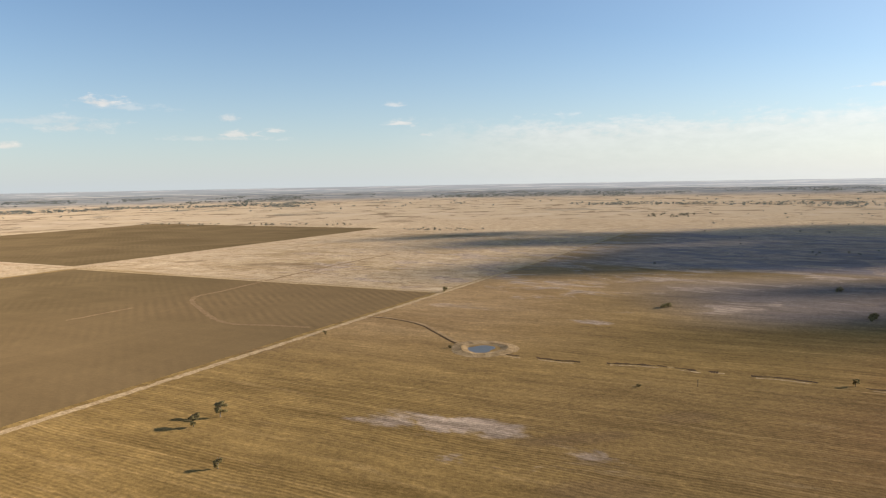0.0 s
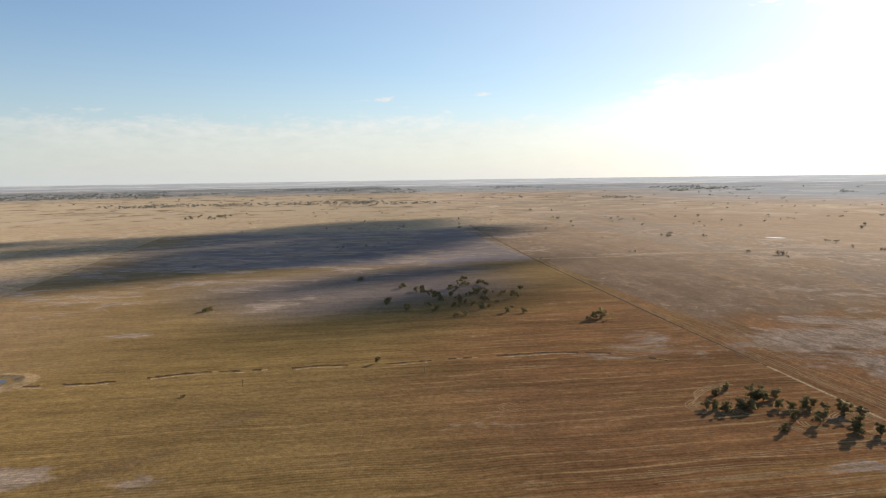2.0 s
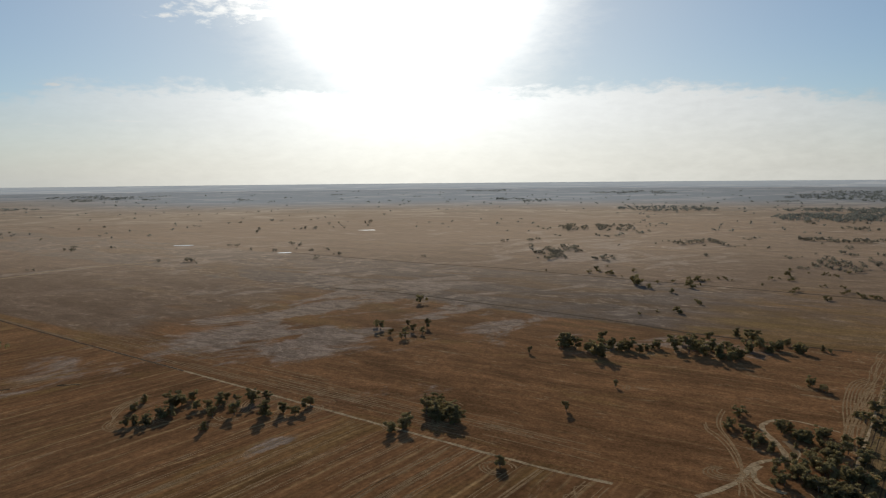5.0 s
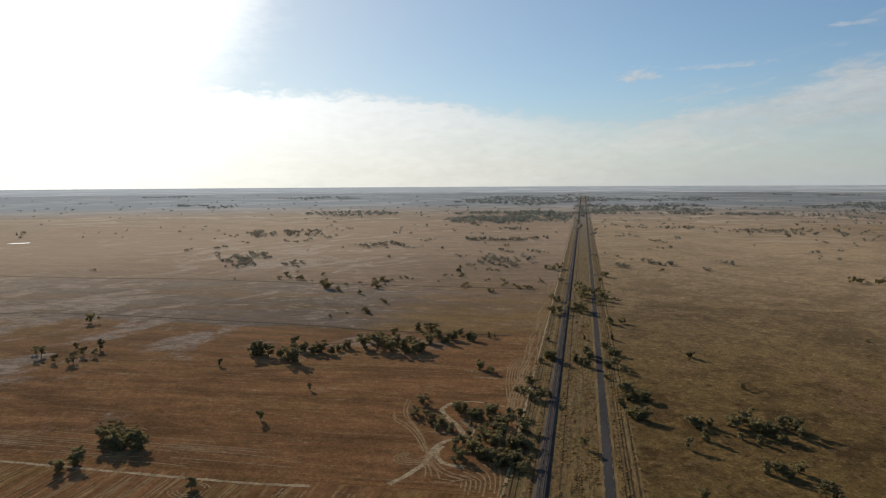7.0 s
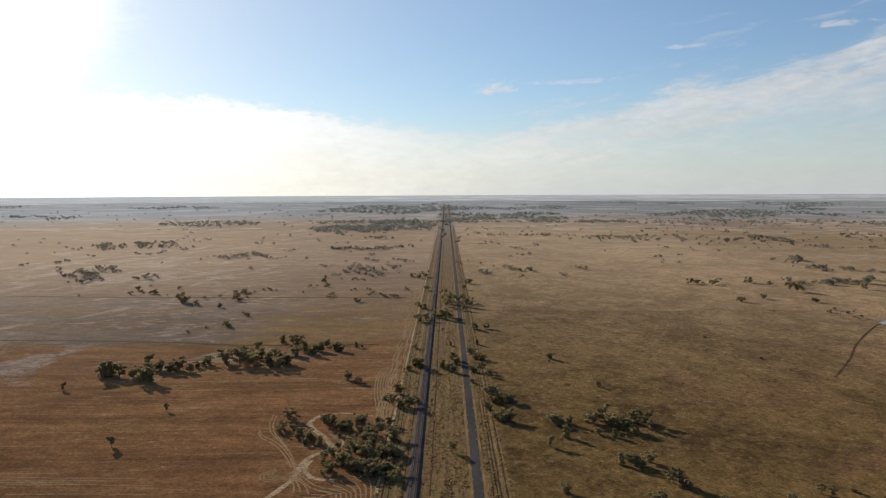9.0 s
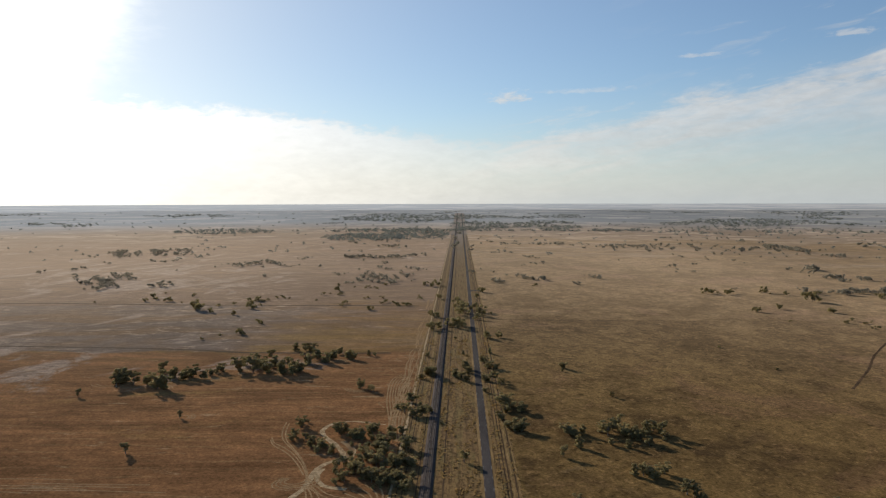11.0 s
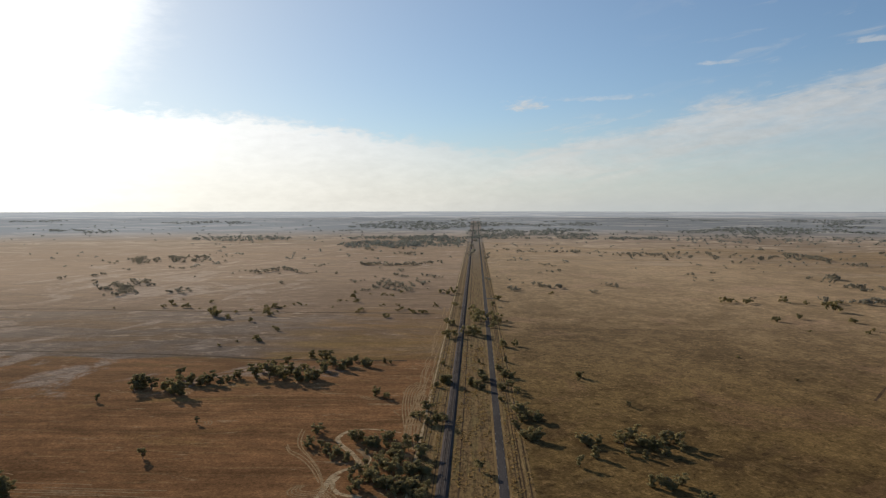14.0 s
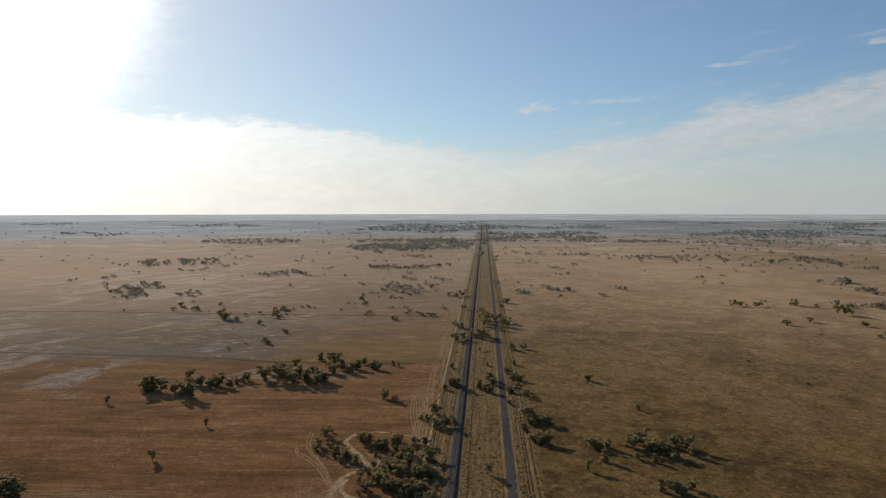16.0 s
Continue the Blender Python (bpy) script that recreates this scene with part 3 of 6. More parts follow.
def path_through(pts, step):
    """Points at even steps on a smooth line through pts."""
    out = []
    P = [Vector(p) for p in pts]
    P = [2 * P[0] - P[1]] + P + [2 * P[-1] - P[-2]]
    for a, b, c, d in zip(P, P[1:], P[2:], P[3:]):
        m = max(1, int((c - b).length / step))
        for i in range(m):
            t = i / m
            out.append(0.5 * (2 * b + (c - a) * t + (2 * a - 5 * b + 4 * c - d) * t * t + (3 * b - a - 3 * c + d) * t ** 3))
    return out + [P[-2]]


def ribbon_data(pts, width, over, wander=0.0, seed=0, step=5.0, base=0):
    rnd = random.Random(seed)
    line = path_through(pts, step)
    verts, faces = [], []
    for i, p in enumerate(line):
        q, r = line[max(i - 1, 0)], line[min(i + 1, len(line) - 1)]
        side = Vector((-(r - q).y, (r - q).x)).normalized()
        for e in (-0.5, 0.5):
            w = p + side * (width * e * (1.0 + rnd.uniform(-wander, wander)))
            verts.append((w.x, w.y, lift(w.x, w.y) + 0.35 * over))
        if i:
            b = base + 2 * i
            faces.append((b - 2, b, b + 1, b - 1))
    return verts, faces


def ribbon(name, pts, width, over, material, wander=0.0, seed=0, step=5.0):
    return mesh_of(name, *ribbon_data(pts, width, over, wander, seed, step), material)


def ribbons(name, lines, width, over, material, wander=0.2, step=3.0):
    verts, faces = [], []
    for i, pts in enumerate(lines):
        v, f = ribbon_data(pts, width, over + 0.004 * (i % 31), wander, i, step, len(verts))
        verts += v
        faces += f
    return mesh_of(name, verts, faces, material)


# ---- ground ----
def soft(v, lo, hi):
    t = np.clip((v - lo) / (hi - lo), 0, 1)
    return t * t * (3 - 2 * t)


def make_ground():
    ways = np.radians(np.concatenate([np.arange(-45.0, 165.0, 0.22), np.arange(165.0, 315.0, 1.5)]))
    radii = np.geomspace(12.0, 4895.0, 400)
    turns = len(ways)
    lifts = np.array([lift(r, 0.0) for r in radii])
    rows = np.stack([np.outer(radii, np.sin(ways)), np.outer(radii, np.cos(ways)), np.repeat(lifts[:, None], turns, 1)], -1)
    verts = np.concatenate([np.zeros((1, 3)), rows.reshape(-1, 3)])
    i = np.arange(turns)
    i2 = (i + 1) % turns
    b = 1 + turns * np.arange(len(radii) - 1)[:, None]
    faces = [(0, 1 + (q + 1) % turns, 1 + q) for q in range(turns)]
    faces += np.stack([b + i, b + i2, b + turns + i2, b + turns + i], -1).reshape(-1, 4).tolist()
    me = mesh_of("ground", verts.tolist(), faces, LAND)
    x, y = verts[:, 0], verts[:, 1]
    s, n, r = x * U.x + y * U.y, x * N.x + y * N.y, np.hypot(x, y)
    north = soft(n, 34, 38)
    red = north * soft(s, -110, 200) * (1 - soft(s, 547, 555)) * (1 - 0.6 * soft(n, 420, 800)) * (1 - soft(n, 960, 1000))
    olive = (1 - soft(n, -22, -16))
    pale = soft(n, 1450, 1700) * (1 - 0.85 * soft(s, 60, 800)) + soft(-s, 356, 360) * soft(n, 640, 690) * 0.66
    pale = np.maximum(pale, 0.75 * soft(-s, 965, 985) * north)
    tilled = north * soft(s, -356, -350) * (1 - 0.65 * soft(s, 258, 266)) * (1 - 0.9 * soft(r, 420, 760)) * (1 - soft(r, 900, 1500))
    tan_soil = 0.9 * north * soft(n, 300, 560) * (1 - soft(s, -300, -60)) * soft(s, -356, -350)
    clay = np.zeros(len(x))
    for cx, cy, ra, rb, turn, w in ((277, 650, 62, 30, 0.5, 1.15), (6, 343, 42, 17, -0.25, 1.15), (-40, 350, 40, 5, -0.15, 0.75), (128, 585, 60, 13, 0.2, 0.85), (20, 290, 60, 8, -0.3, 0.45), (60, 300, 25, 10, -0.5, 0.45),
                                    (840, 130, 460, 250, -0.3, 0.45), (500, 250, 125, 70, -0.5, 1.3), (512, 172, 72, 36, -0.6, 1.25), (640, 235, 105, 55, -0.5, 1.15), (775, 172, 130, 55, -0.6, 1.4), (870, 255, 130, 66, -0.4, 1.05), (890, 655, 130, 14, -0.68, 1.1), (1060, 520, 110, 14, -0.68, 1.0), (562, 42, 48, 28, -0.5, 1.1), (690, 55, 80, 18, -0.6, 1.0), (425, 62, 65, 22, -0.8, 0.55), (1015, 150, 95, 26, -0.5, 0.7), (505, -76, 120, 40, -0.55, 0.35), (590, -40, 60, 30, -0.5, 0.7),
                                    (372, 300, 70, 12, -0.7, 0.6), (1150, 560, 420, 200, 0.2, 0.5), (1250, -60, 420, 220, 0.0, 0.8),
                                    (221, 255, 34, 8, -0.57, 1.0), (540, 1210, 720, 450, 0.35, 1.0), (322, 6, 40, 14, -0.5, 0.4), (372, 30, 40, 10, -0.5, 0.38), (410, 20, 20, 5, -0.5, 0.5), (300, 130, 26, 6, -0.5, 0.7), (505, -38, 26, 48, 0.0, 0.46), (503, -125, 24, 48, 0.0, 0.46), (342, 190, 22, 52, -0.15, 0.4)):
        dx, dy = x - cx, y - cy
        a, b = (dx * cos(turn) + dy * sin(turn)) / ra, (-dx * sin(turn) + dy * cos(turn)) / rb
        clay = np.maximum(clay, w * (1 - soft(np.hypot(a, b), 0.0, 1.6)))
    clay = np.maximum(clay, 0.22 * north * soft(s, 300, 600) * soft(r, 900, 1500))
    clay *= (0.15 + 0.85 * north) * (1 - 0.5 * soft(s, 150, 180) * (1 - soft(s, 262, 268)) * soft(n, 300, 340))
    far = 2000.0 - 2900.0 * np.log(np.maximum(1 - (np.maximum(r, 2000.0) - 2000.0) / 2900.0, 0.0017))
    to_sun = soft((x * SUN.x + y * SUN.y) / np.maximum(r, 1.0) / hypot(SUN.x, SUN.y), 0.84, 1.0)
    # share of the haze-greyed far colours, by distance
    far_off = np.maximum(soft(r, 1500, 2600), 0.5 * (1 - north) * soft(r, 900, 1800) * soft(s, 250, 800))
    edge = 6.0 * np.sin(n / 37.0) + 4.0 * np.sin(n / 15.0 + 1.0)
    grey = north * soft(s + edge, 546, 560) * (1 - soft(s, 796, 804)) * (0.22 + 0.72 * soft(n, 90, 330))
    # grey paddock, then a patch tinted for the cloud shade by the grove
    slate_shade = soft(s, -352, -200) * (1 - soft(s, 272, 280)) * soft(n, 940, 1000) * (1 - soft(n, 1640, 1760)) + 0.75 * soft(x, 150, 300) * soft(y, 520, 600) * (1 - soft(y, 720, 900)) * (1 - soft(s, 100, 260))
    grey = np.maximum(grey, 0.16 * north * soft(s, 280, 300) * soft(n, 420, 640) * (1 - soft(s, 547, 555)) * (1 - soft(n, 960, 1000)))
    plain = north * np.maximum.reduce([soft(s, 548, 556), soft(n, 960, 1000) * soft(s, 272, 280), 0.85 * soft(n, 380, 680) * soft(s, 276, 290)])
    ochre = north * (1 - soft(n, 110, 300)) * soft(s, 548, 556) * (1 - soft(s, 760, 1000))
    plain *= 1 - 0.5 * ochre
    red = np.maximum(red, 0.5 * ochre)
    # wide first ellipse paints in lens falloff; the others are dark soil smudges
    smudge_dim = np.zeros(len(x))
    for cx, cy, ra, rb, turn, w in ((170, 300, 210, 120, -0.5, 0.45), (60, 262, 30, 16, 0.0, 0.9), (-401, 1117, 32, 13, 0.1, 1.0), (-245, 1052, 82, 24, -0.2, 1.0), (-190, 1015, 40, 12, -0.3, 1.0), (-150, 505, 45, 12, 0.2, 1.0), (120, 345, 22, 12, 0.1, 1.0), (60, 318, 40, 10, 0.2, 1.0)):
        dx, dy = x - cx, y - cy
        smudge_dim = np.maximum(smudge_dim, w * (1 - soft(np.hypot((dx * cos(turn) + dy * sin(turn)) / ra, (-dx * sin(turn) + dy * cos(turn)) / rb), 0.5, 1.1)))
    # grows with distance from the viewpoint, for haze as well as drier grass
    dry = soft(r, 360, 950) * (1 - 0.45 * soft(-n, 350, 800))
    # sheen for haze and glare: grows with distance and towards the sun
    haze_sheen = soft(r, 300, 1500) * (0.45 * (1 - 0.7 * soft(-n, 250, 900)) * soft(s, 100, 600) + 0.17 + 0.5 * to_sun)
    for name, v in (("haze_sheen", haze_sheen), ("reach", np.where(r > 2000, far / np.maximum(r, 1), 1.0)), ("far", far_off), ("hazed_wood", np.maximum(soft(r, 3600, 4250), soft(r, 2500, 3600) * soft(s, 900, 2200))), ("tan", tan_soil), ("hedged", soft(r, 1900, 3300)), ("red", red), ("slate_shade", slate_shade), ("smudge_dim", smudge_dim), ("grey", grey), ("plain", plain), ("dry", dry), ("olive", olive), ("pale", np.clip(pale, 0, 1)), ("tilled", np.clip(tilled, 0, 1)), ("clay", clay)):
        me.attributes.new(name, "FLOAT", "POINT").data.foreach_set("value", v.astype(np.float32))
    ob = new("ground", me)
    me.polygons.foreach_set("use_smooth", [True] * len(me.polygons))
    me.normals_split_custom_set_from_vertices(np.tile((0.0, 0.0, 1.0), (len(verts), 1)))
    tagged(ob, "dry straw, red-brown and clay paddocks running to the horizon", "ground", kind="structure")


make_ground()


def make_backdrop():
    """The last miles of the plain, too far off to shift, in hazed blue-grey."""
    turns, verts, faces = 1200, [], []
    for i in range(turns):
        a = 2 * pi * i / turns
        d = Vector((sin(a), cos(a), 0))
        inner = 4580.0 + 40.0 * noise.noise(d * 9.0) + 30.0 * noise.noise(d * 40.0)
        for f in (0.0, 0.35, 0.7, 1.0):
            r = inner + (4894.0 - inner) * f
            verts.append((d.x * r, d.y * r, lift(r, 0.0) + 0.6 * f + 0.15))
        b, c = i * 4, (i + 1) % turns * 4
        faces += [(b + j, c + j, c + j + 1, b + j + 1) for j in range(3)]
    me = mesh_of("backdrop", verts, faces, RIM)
    # haze as sheen, strongest towards the sun
    haze_sheen = [0.5 + 0.5 * cos(2 * pi * i / turns - radians(SUN_AZ)) for i in range(turns) for _ in range(4)]
    me.attributes.new("haze_sheen", "FLOAT", "POINT").data.foreach_set("value", np.array(haze_sheen, dtype=np.float32) ** 3)
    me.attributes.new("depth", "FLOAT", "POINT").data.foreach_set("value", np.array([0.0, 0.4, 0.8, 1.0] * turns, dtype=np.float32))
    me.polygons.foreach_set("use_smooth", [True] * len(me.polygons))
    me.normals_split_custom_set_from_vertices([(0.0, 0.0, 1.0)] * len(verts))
    tagged(new("backdrop", me), "hazy blue-grey last miles of plain below the sky", "horizon", kind="structure")


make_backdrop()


def field(name, s0, s1, n0, n1, over, material, label, category="field", cell=45.0):
    """A sheet squared to the railway, that lies on the land."""
    a, b = max(1, int((s1 - s0) / cell)), max(1, int((n1 - n0) / cell))
    verts, faces = [], []
    for j in range(b + 1):
        for i in range(a + 1):
            x, y = gp(s0 + (s1 - s0) * i / a, n0 + (n1 - n0) * j / b)
            verts.append((x, y, lift(x, y) + over))
    for j in range(b):
        for i in range(a):
            q = j * (a + 1) + i
            faces.append((q, q + 1, q + a + 2, q + a + 1))
    return tagged(new(name, mesh_of(name, verts, faces, material)), label, category, kind="structure")


field("ploughed_field", -965, -362, 44, 664, 0.012, FALLOW, "brown bare fallow paddock beside a pale dirt track")
field("ploughed_field", -1850, -1002, 690, 1562, 0.012, FALLOW, "brown bare fallow paddock bounded by pale stubble")
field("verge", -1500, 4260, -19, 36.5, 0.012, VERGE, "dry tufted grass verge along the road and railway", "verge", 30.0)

# ---- tracks ----
for pts, width, over, label in (
        ([gp(-355, 40), gp(-353, 300), gp(-354, 676), gp(-357, 1000), gp(-362, 1470), gp(-372, 1800)], 6.0, 0.10, "pale two-wheel dirt track along the fallow paddock"),
        ([(281, -22), gp(257, 146), gp(259, 268), gp(263, 450), gp(265, 560)], 2.0, 0.10, "pale narrow farm track between red paddocks"),
        ([gp(262, 400), gp(265, 560), gp(271, 780), gp(277, 975), gp(296, 1330), gp(320, 1710)], 1.8, 0.115, "dark worn fence line between brown paddocks"),
        ([gp(267, 540), gp(274, 780), gp(280, 970)], 2.2, 0.095, "faint pale track beside the fence line"),
        ([gp(277, 975), gp(312, 980), gp(395, 976), gp(478, 998), gp(606, 974)], 6.0, 0.09, "pale worn farm track over the plain"),
        ([gp(-965, 668), gp(-660, 668), gp(-358, 670)], 5.0, 0.11, "pale headland track along the fallow paddock"),
        ([(-114, 585), (-150, 596), (-194, 612), (-238, 680), (-270, 750), (-252, 800), (-229, 861), (-181, 983), (-92, 1177)], 5.0, 0.10, "faint worn track crossing the fallow paddock"),
        ([(-345, 634), (-311, 696)], 4.5, 0.10, "faint pale track crossing the fallow paddock"),
        ([gp(-1002, 670), gp(-1000, 1100), gp(-1003, 1562)], 4.0, 0.11, "pale headland track along the fallow paddock"),
        ([(366.5, -109.0), (363.0, -103.6), (357.2, -99.0), (348.9, -97.7), (339.0, -98.2), (329.5, -98.8), (321.8, -98.6), (316.7, -97.1), (313.7, -93.7), (312.7, -89.6), (311.5, -86.1), (307.7, -81.8), (301.1, -77.6), (293.5, -73.7), (288.2, -70.1), (283.2, -65.3), (277.7, -58.7), (273.2, -52.2)], 2.7, 0.12,
         "pale winding dirt road through railside gum trees"),
        ([(337.1, -103.4), (330.3, -104.0), (323.5, -103.4), (317.3, -100.6), (314.2, -97.1), (313.0, -93.5)], 3.0, 0.13, "faint brown outer bend of the winding dirt road"),
        ([(328.6, -105.4), (321.1, -104.5), (315.3, -101.1), (312.6, -97.1)], 1.6, 0.125, "pale outer rim of the winding dirt road"),
        ([(306.5, -84.0), (300.6, -80.0), (293.9, -78.0), (288.2, -78.5), (283.8, -81.5), (280.0, -86.1)], 2.4, 0.13, "pale winding dirt road through railside gum trees"),
        ([(366.5, -109.0), (364.9, -118.0), (358.3, -125.9), (351.4, -132.2)], 1.4, 0.11, "pale winding dirt road through railside gum trees"),
        ([gp(549, 60), gp(549, 168), gp(558, 216), gp(565, 277), gp(570, 358), gp(575, 480), gp(561, 560)], 4.0, 0.08, "dark worn fence line between red and grey paddocks"),
        ([gp(796, 52), gp(798, 160), gp(801, 300), gp(806, 400), gp(812, 500), gp(800, 640), gp(802, 900)], 4.6, 0.08, "dark worn fence line over the grey plain"),
        ([gp(706, -27), gp(701, -112), gp(697, -252)], 1.6, 0.08, "dark worn fence line over the pasture"),
        ([(383, -638), (373, -605), (340, -530), (312, -478), (285, -421)], 1.8, 0.08, "dark worn farm track to a dam")):
    tagged(new("dirt_track", ribbon("dirt_track", pts, width, over, RUT if "dark" in label else FAINT if "faint" in label else TRACK, 0.28, len(pts), 4.0)), label, "track", kind="structure")

# ---- railway ----
RAIL_N, ROAD_N = 20.6, -5.7


def along(n, s0=-1500.0, s1=4260.0, step=60.0):
    return [gp(s0 + (s1 - s0) * i / int((s1 - s0) / step), n) for i in range(int((s1 - s0) / step) + 1)]


def profile(name, n0, section, material, s0=-1500.0, s1=4260.0, step=60.0):
    """A cross-section of (n, z) drawn along the line."""
    verts, faces, w = [], [], len(section)
    for i in range(int((s1 - s0) / step) + 1):
        s = s0 + i * step
        for dn, z in section:
            x, y = gp(s, n0 + dn)
            verts.append((x, y, lift(x, y) + z))
        if i:
            b = i * w
            faces += [(b - w + j, b + j, b + j + 1, b - w + j + 1) for j in range(w - 1)]
    return mesh_of(name, verts, faces, material)


railway = tagged(new("railway"), "single railway line on a dark ballast bed", "railway", kind="structure")
part("ballast", profile("ballast", RAIL_N, ((-2.9, 0.02), (-1.7, 0.80), (1.7, 0.80), (2.7, 0.02)), BALLAST), railway)
for d in (-0.8, 0.8):
    part("rail", profile("rail", RAIL_N + d, ((-0.05, 0.81), (-0.05, 0.97), (0.05, 0.97), (0.05, 0.81)), STEEL), railway, "brown steel rail")


def sleepers():
    verts, faces = [], []
    for i in range(900):
        s = 190 + i * 0.7
        b = len(verts)
        for z in (0.75, 0.82):
            for ds, dn in ((-0.12, -1.3), (0.12, -1.3), (0.12, 1.3), (-0.12, 1.3)):
                x, y = gp(s + ds, RAIL_N + dn)
                verts.append((x, y, z))
        faces += [(b + 4, b + 5, b + 6, b + 7), (b, b + 1, b + 5, b + 4), (b + 1, b + 2, b + 6, b + 5), (b + 2, b + 3, b + 7, b + 6), (b + 3, b, b + 4, b + 7)]
    tagged(part("sleepers", mesh_of("sleepers", verts, faces, SLEEPER), railway), kind="stuff")


sleepers()

# ---- road ----
road = tagged(new("road"), "narrow straight sealed country road with gravel shoulders", "road", kind="structure")
part("carriageway", profile("carriageway", ROAD_N, ((-2.05, 0.14), (0.0, 0.20), (2.05, 0.14)), ASPHALT), road)
for d in (-2.7, 2.7):
    part("shoulder", ribbon("shoulder", along(ROAD_N + d, -1500.0, 2400.0), 1.3, 0.10, SHOULDER, 0.3, 3, 12.0), road, "pale gravel shoulder")
dash = None
for i in range(75):
    for d in (-1.85, 1.85):
        x, y = gp(205 + i * 12, ROAD_N + d)
        if dash is None:
            dash = mesh_of("line_mark", [(-1.5, -0.06, 0), (1.5, -0.06, 0), (1.5, 0.06, 0), (-1.5, 0.06, 0)], [(0, 1, 2, 3)], PAINT)
        o = part("line_mark", dash, road)
        o.matrix_basis = Matrix.LocRotScale((x, y, 0.165), Euler((0, 0, atan2(U.y, U.x))), None)
tagged(new("side_road", ribbon("side_road", [gp(928, ROAD_N), gp(930, -12), gp(932, -22)], 9.0, 0.17, ASPHALT, 0.1, 1, 2.0)),
       "short sealed turn-off from the country road", "road", kind="structure")
for n, w, mat, over in ((-11.6, 0.35, RUT, 0.10), (-13.2, 0.55, RUT, 0.11), (-14.6, 0.6, RUT, 0.11), (-15.8, 0.8, SHOULDER, 0.10), (-17.2, 0.7, RUT, 0.12), (-18.2, 0.5, SHOULDER, 0.11), (35.0, 1.2, TRACK, 0.10), (30.2, 0.5, RUT, 0.10), (24.6, 0.5, RUT, 0.10), (32.5, 0.6, RUT, 0.11), (13.5, 0.8, RUT, 0.09), (27.5, 1.4, SHOULDER, 0.09)):
    tagged(new("wheel_track", ribbon("wheel_track", along(n, -300, 2400, 30), w, over, mat, 0.5, int(n * 10), 7.0)),
           "dark wheel rut in the grass verge" if mat is RUT else "pale wheel track in the grass verge", "track", kind="structure")


# ---- dams and pools ----
def pan(name, cx, cy, ra, rb, turn, z, material, seed, wobble=0.12):
    rnd = random.Random(seed)
    ph = [rnd.uniform(0, 6.28) for _ in range(4)]
    verts = []
    for i in range(48):
        a = 2 * pi * i / 48
        f = 1 + wobble * (sin(2 * a + ph[0]) + 0.6 * sin(3 * a + ph[1]) + 0.4 * sin(5 * a + ph[2]))
        px, py = ra * f * cos(a), rb * f * sin(a)
        x, y = cx + px * cos(turn) - py * sin(turn), cy + px * sin(turn) + py * cos(turn)
        verts.append((x, y, lift(x, y) + z))
    return mesh_of(name, verts, [tuple(range(48))], material)


def bank(name, cx, cy, ra, rb, seed, open_at=None):
    """A ring of heaped clay."""
    rnd = random.Random(seed)
    verts, faces, m = [], [], 72
    section = ((0.66, 0.05), (0.84, 0.6), (0.95, 0.9), (1.08, 0.6), (1.36, 0.02))
    ph = rnd.uniform(0, 6)
    for i in range(m):
        a = 2 * pi * i / m
        f = 1 + 0.05 * sin(3 * a + ph) + rnd.uniform(-0.03, 0.03)
        low = 0.25 if open_at is not None and abs((a - open_at + pi) % (2 * pi) - pi) < 0.22 else 1.0
        for q, z in section:
            verts.append((cx + ra * q * f * cos(a), cy + rb * q * f * sin(a), max(0.03, z * low * (0.75 + 0.35 * sin(2 * a + ph) + rnd.uniform(-0.1, 0.1)))))
    for i in range(m):
        b, c = i * 5, (i + 1) % m * 5
        faces += [(b + j, b + j + 1, c + j + 1, c + j) for j in range(4)]
    return mesh_of(name, verts, faces, BANK)


dam = tagged(new("farm_dam"), "small farm dam of blue-grey water inside a pale clay bank", "dam")
part("bank", bank("bank", 27, 499, 18, 19, 4, 2.3), dam, "pale heaped clay bank")
part("water", pan("water", 25, 497, 10, 10.5, 0.0, 0.10, DAM_WATER, 2), dam, "still blue-grey water")
CHANNEL = [(-72, 628), (-50, 617), (-23, 589), (-8, 554), (4, 523), (13, 508)]
channel = tagged(new("drain"), "narrow dark drain with a low spoil bank leading to the dam", "drain", kind="structure")
part("channel_bed", ribbon("channel_bed", CHANNEL, 2.2, 0.09, RUT, 0.25, 5, 3.0), channel)
part("spoil_bank", ribbon("spoil_bank", [(x + 2.6, y + 1.8) for x, y in CHANNEL], 2.4, 0.08, BANK, 0.3, 6, 3.0), channel)
for cx, cy, ra, rb in ((1241, 679, 10, 17), (1126, 437, 8, 13), (1645, 430, 12, 19), (379, -641, 7, 13)):
    tagged(new("pool", pan("pool", cx, cy, ra, rb, 0.15, 0.10, WATER, int(cx))), "still pool of water shining on the bare plain", "pool", kind="structure")

# the old creek line, a dark scour with a pale edge
CREEK = [(40, 482), (79, 458), (130, 446), (174, 420), (200, 409), (230, 390), (270, 372), (332, 346), (367, 313), (388, 268)]
creek = tagged(new("creek_line"), "dry shallow creek scour across the stubble", "creek", kind="structure")
chance = random.Random(21)
bed = path_through(CREEK, 3.0)
pieces, edges, i = [], [], 0
while i < len(bed) - 4:
    m = chance.randint(4, 13)
    run = bed[i:i + m]
    if len(run) > 3:
        shift = Vector((chance.uniform(-1.5, 1.5), chance.uniform(-1.5, 1.5)))
        pieces.append([tuple(q + shift) for q in run[::2]])
        edges.append([tuple(q + shift + Vector((-2.0, -3.6))) for q in run[1::2]] if len(run) > 5 else [tuple(run[0]), tuple(run[-1])])
    i += m + chance.randint(-2, 7)
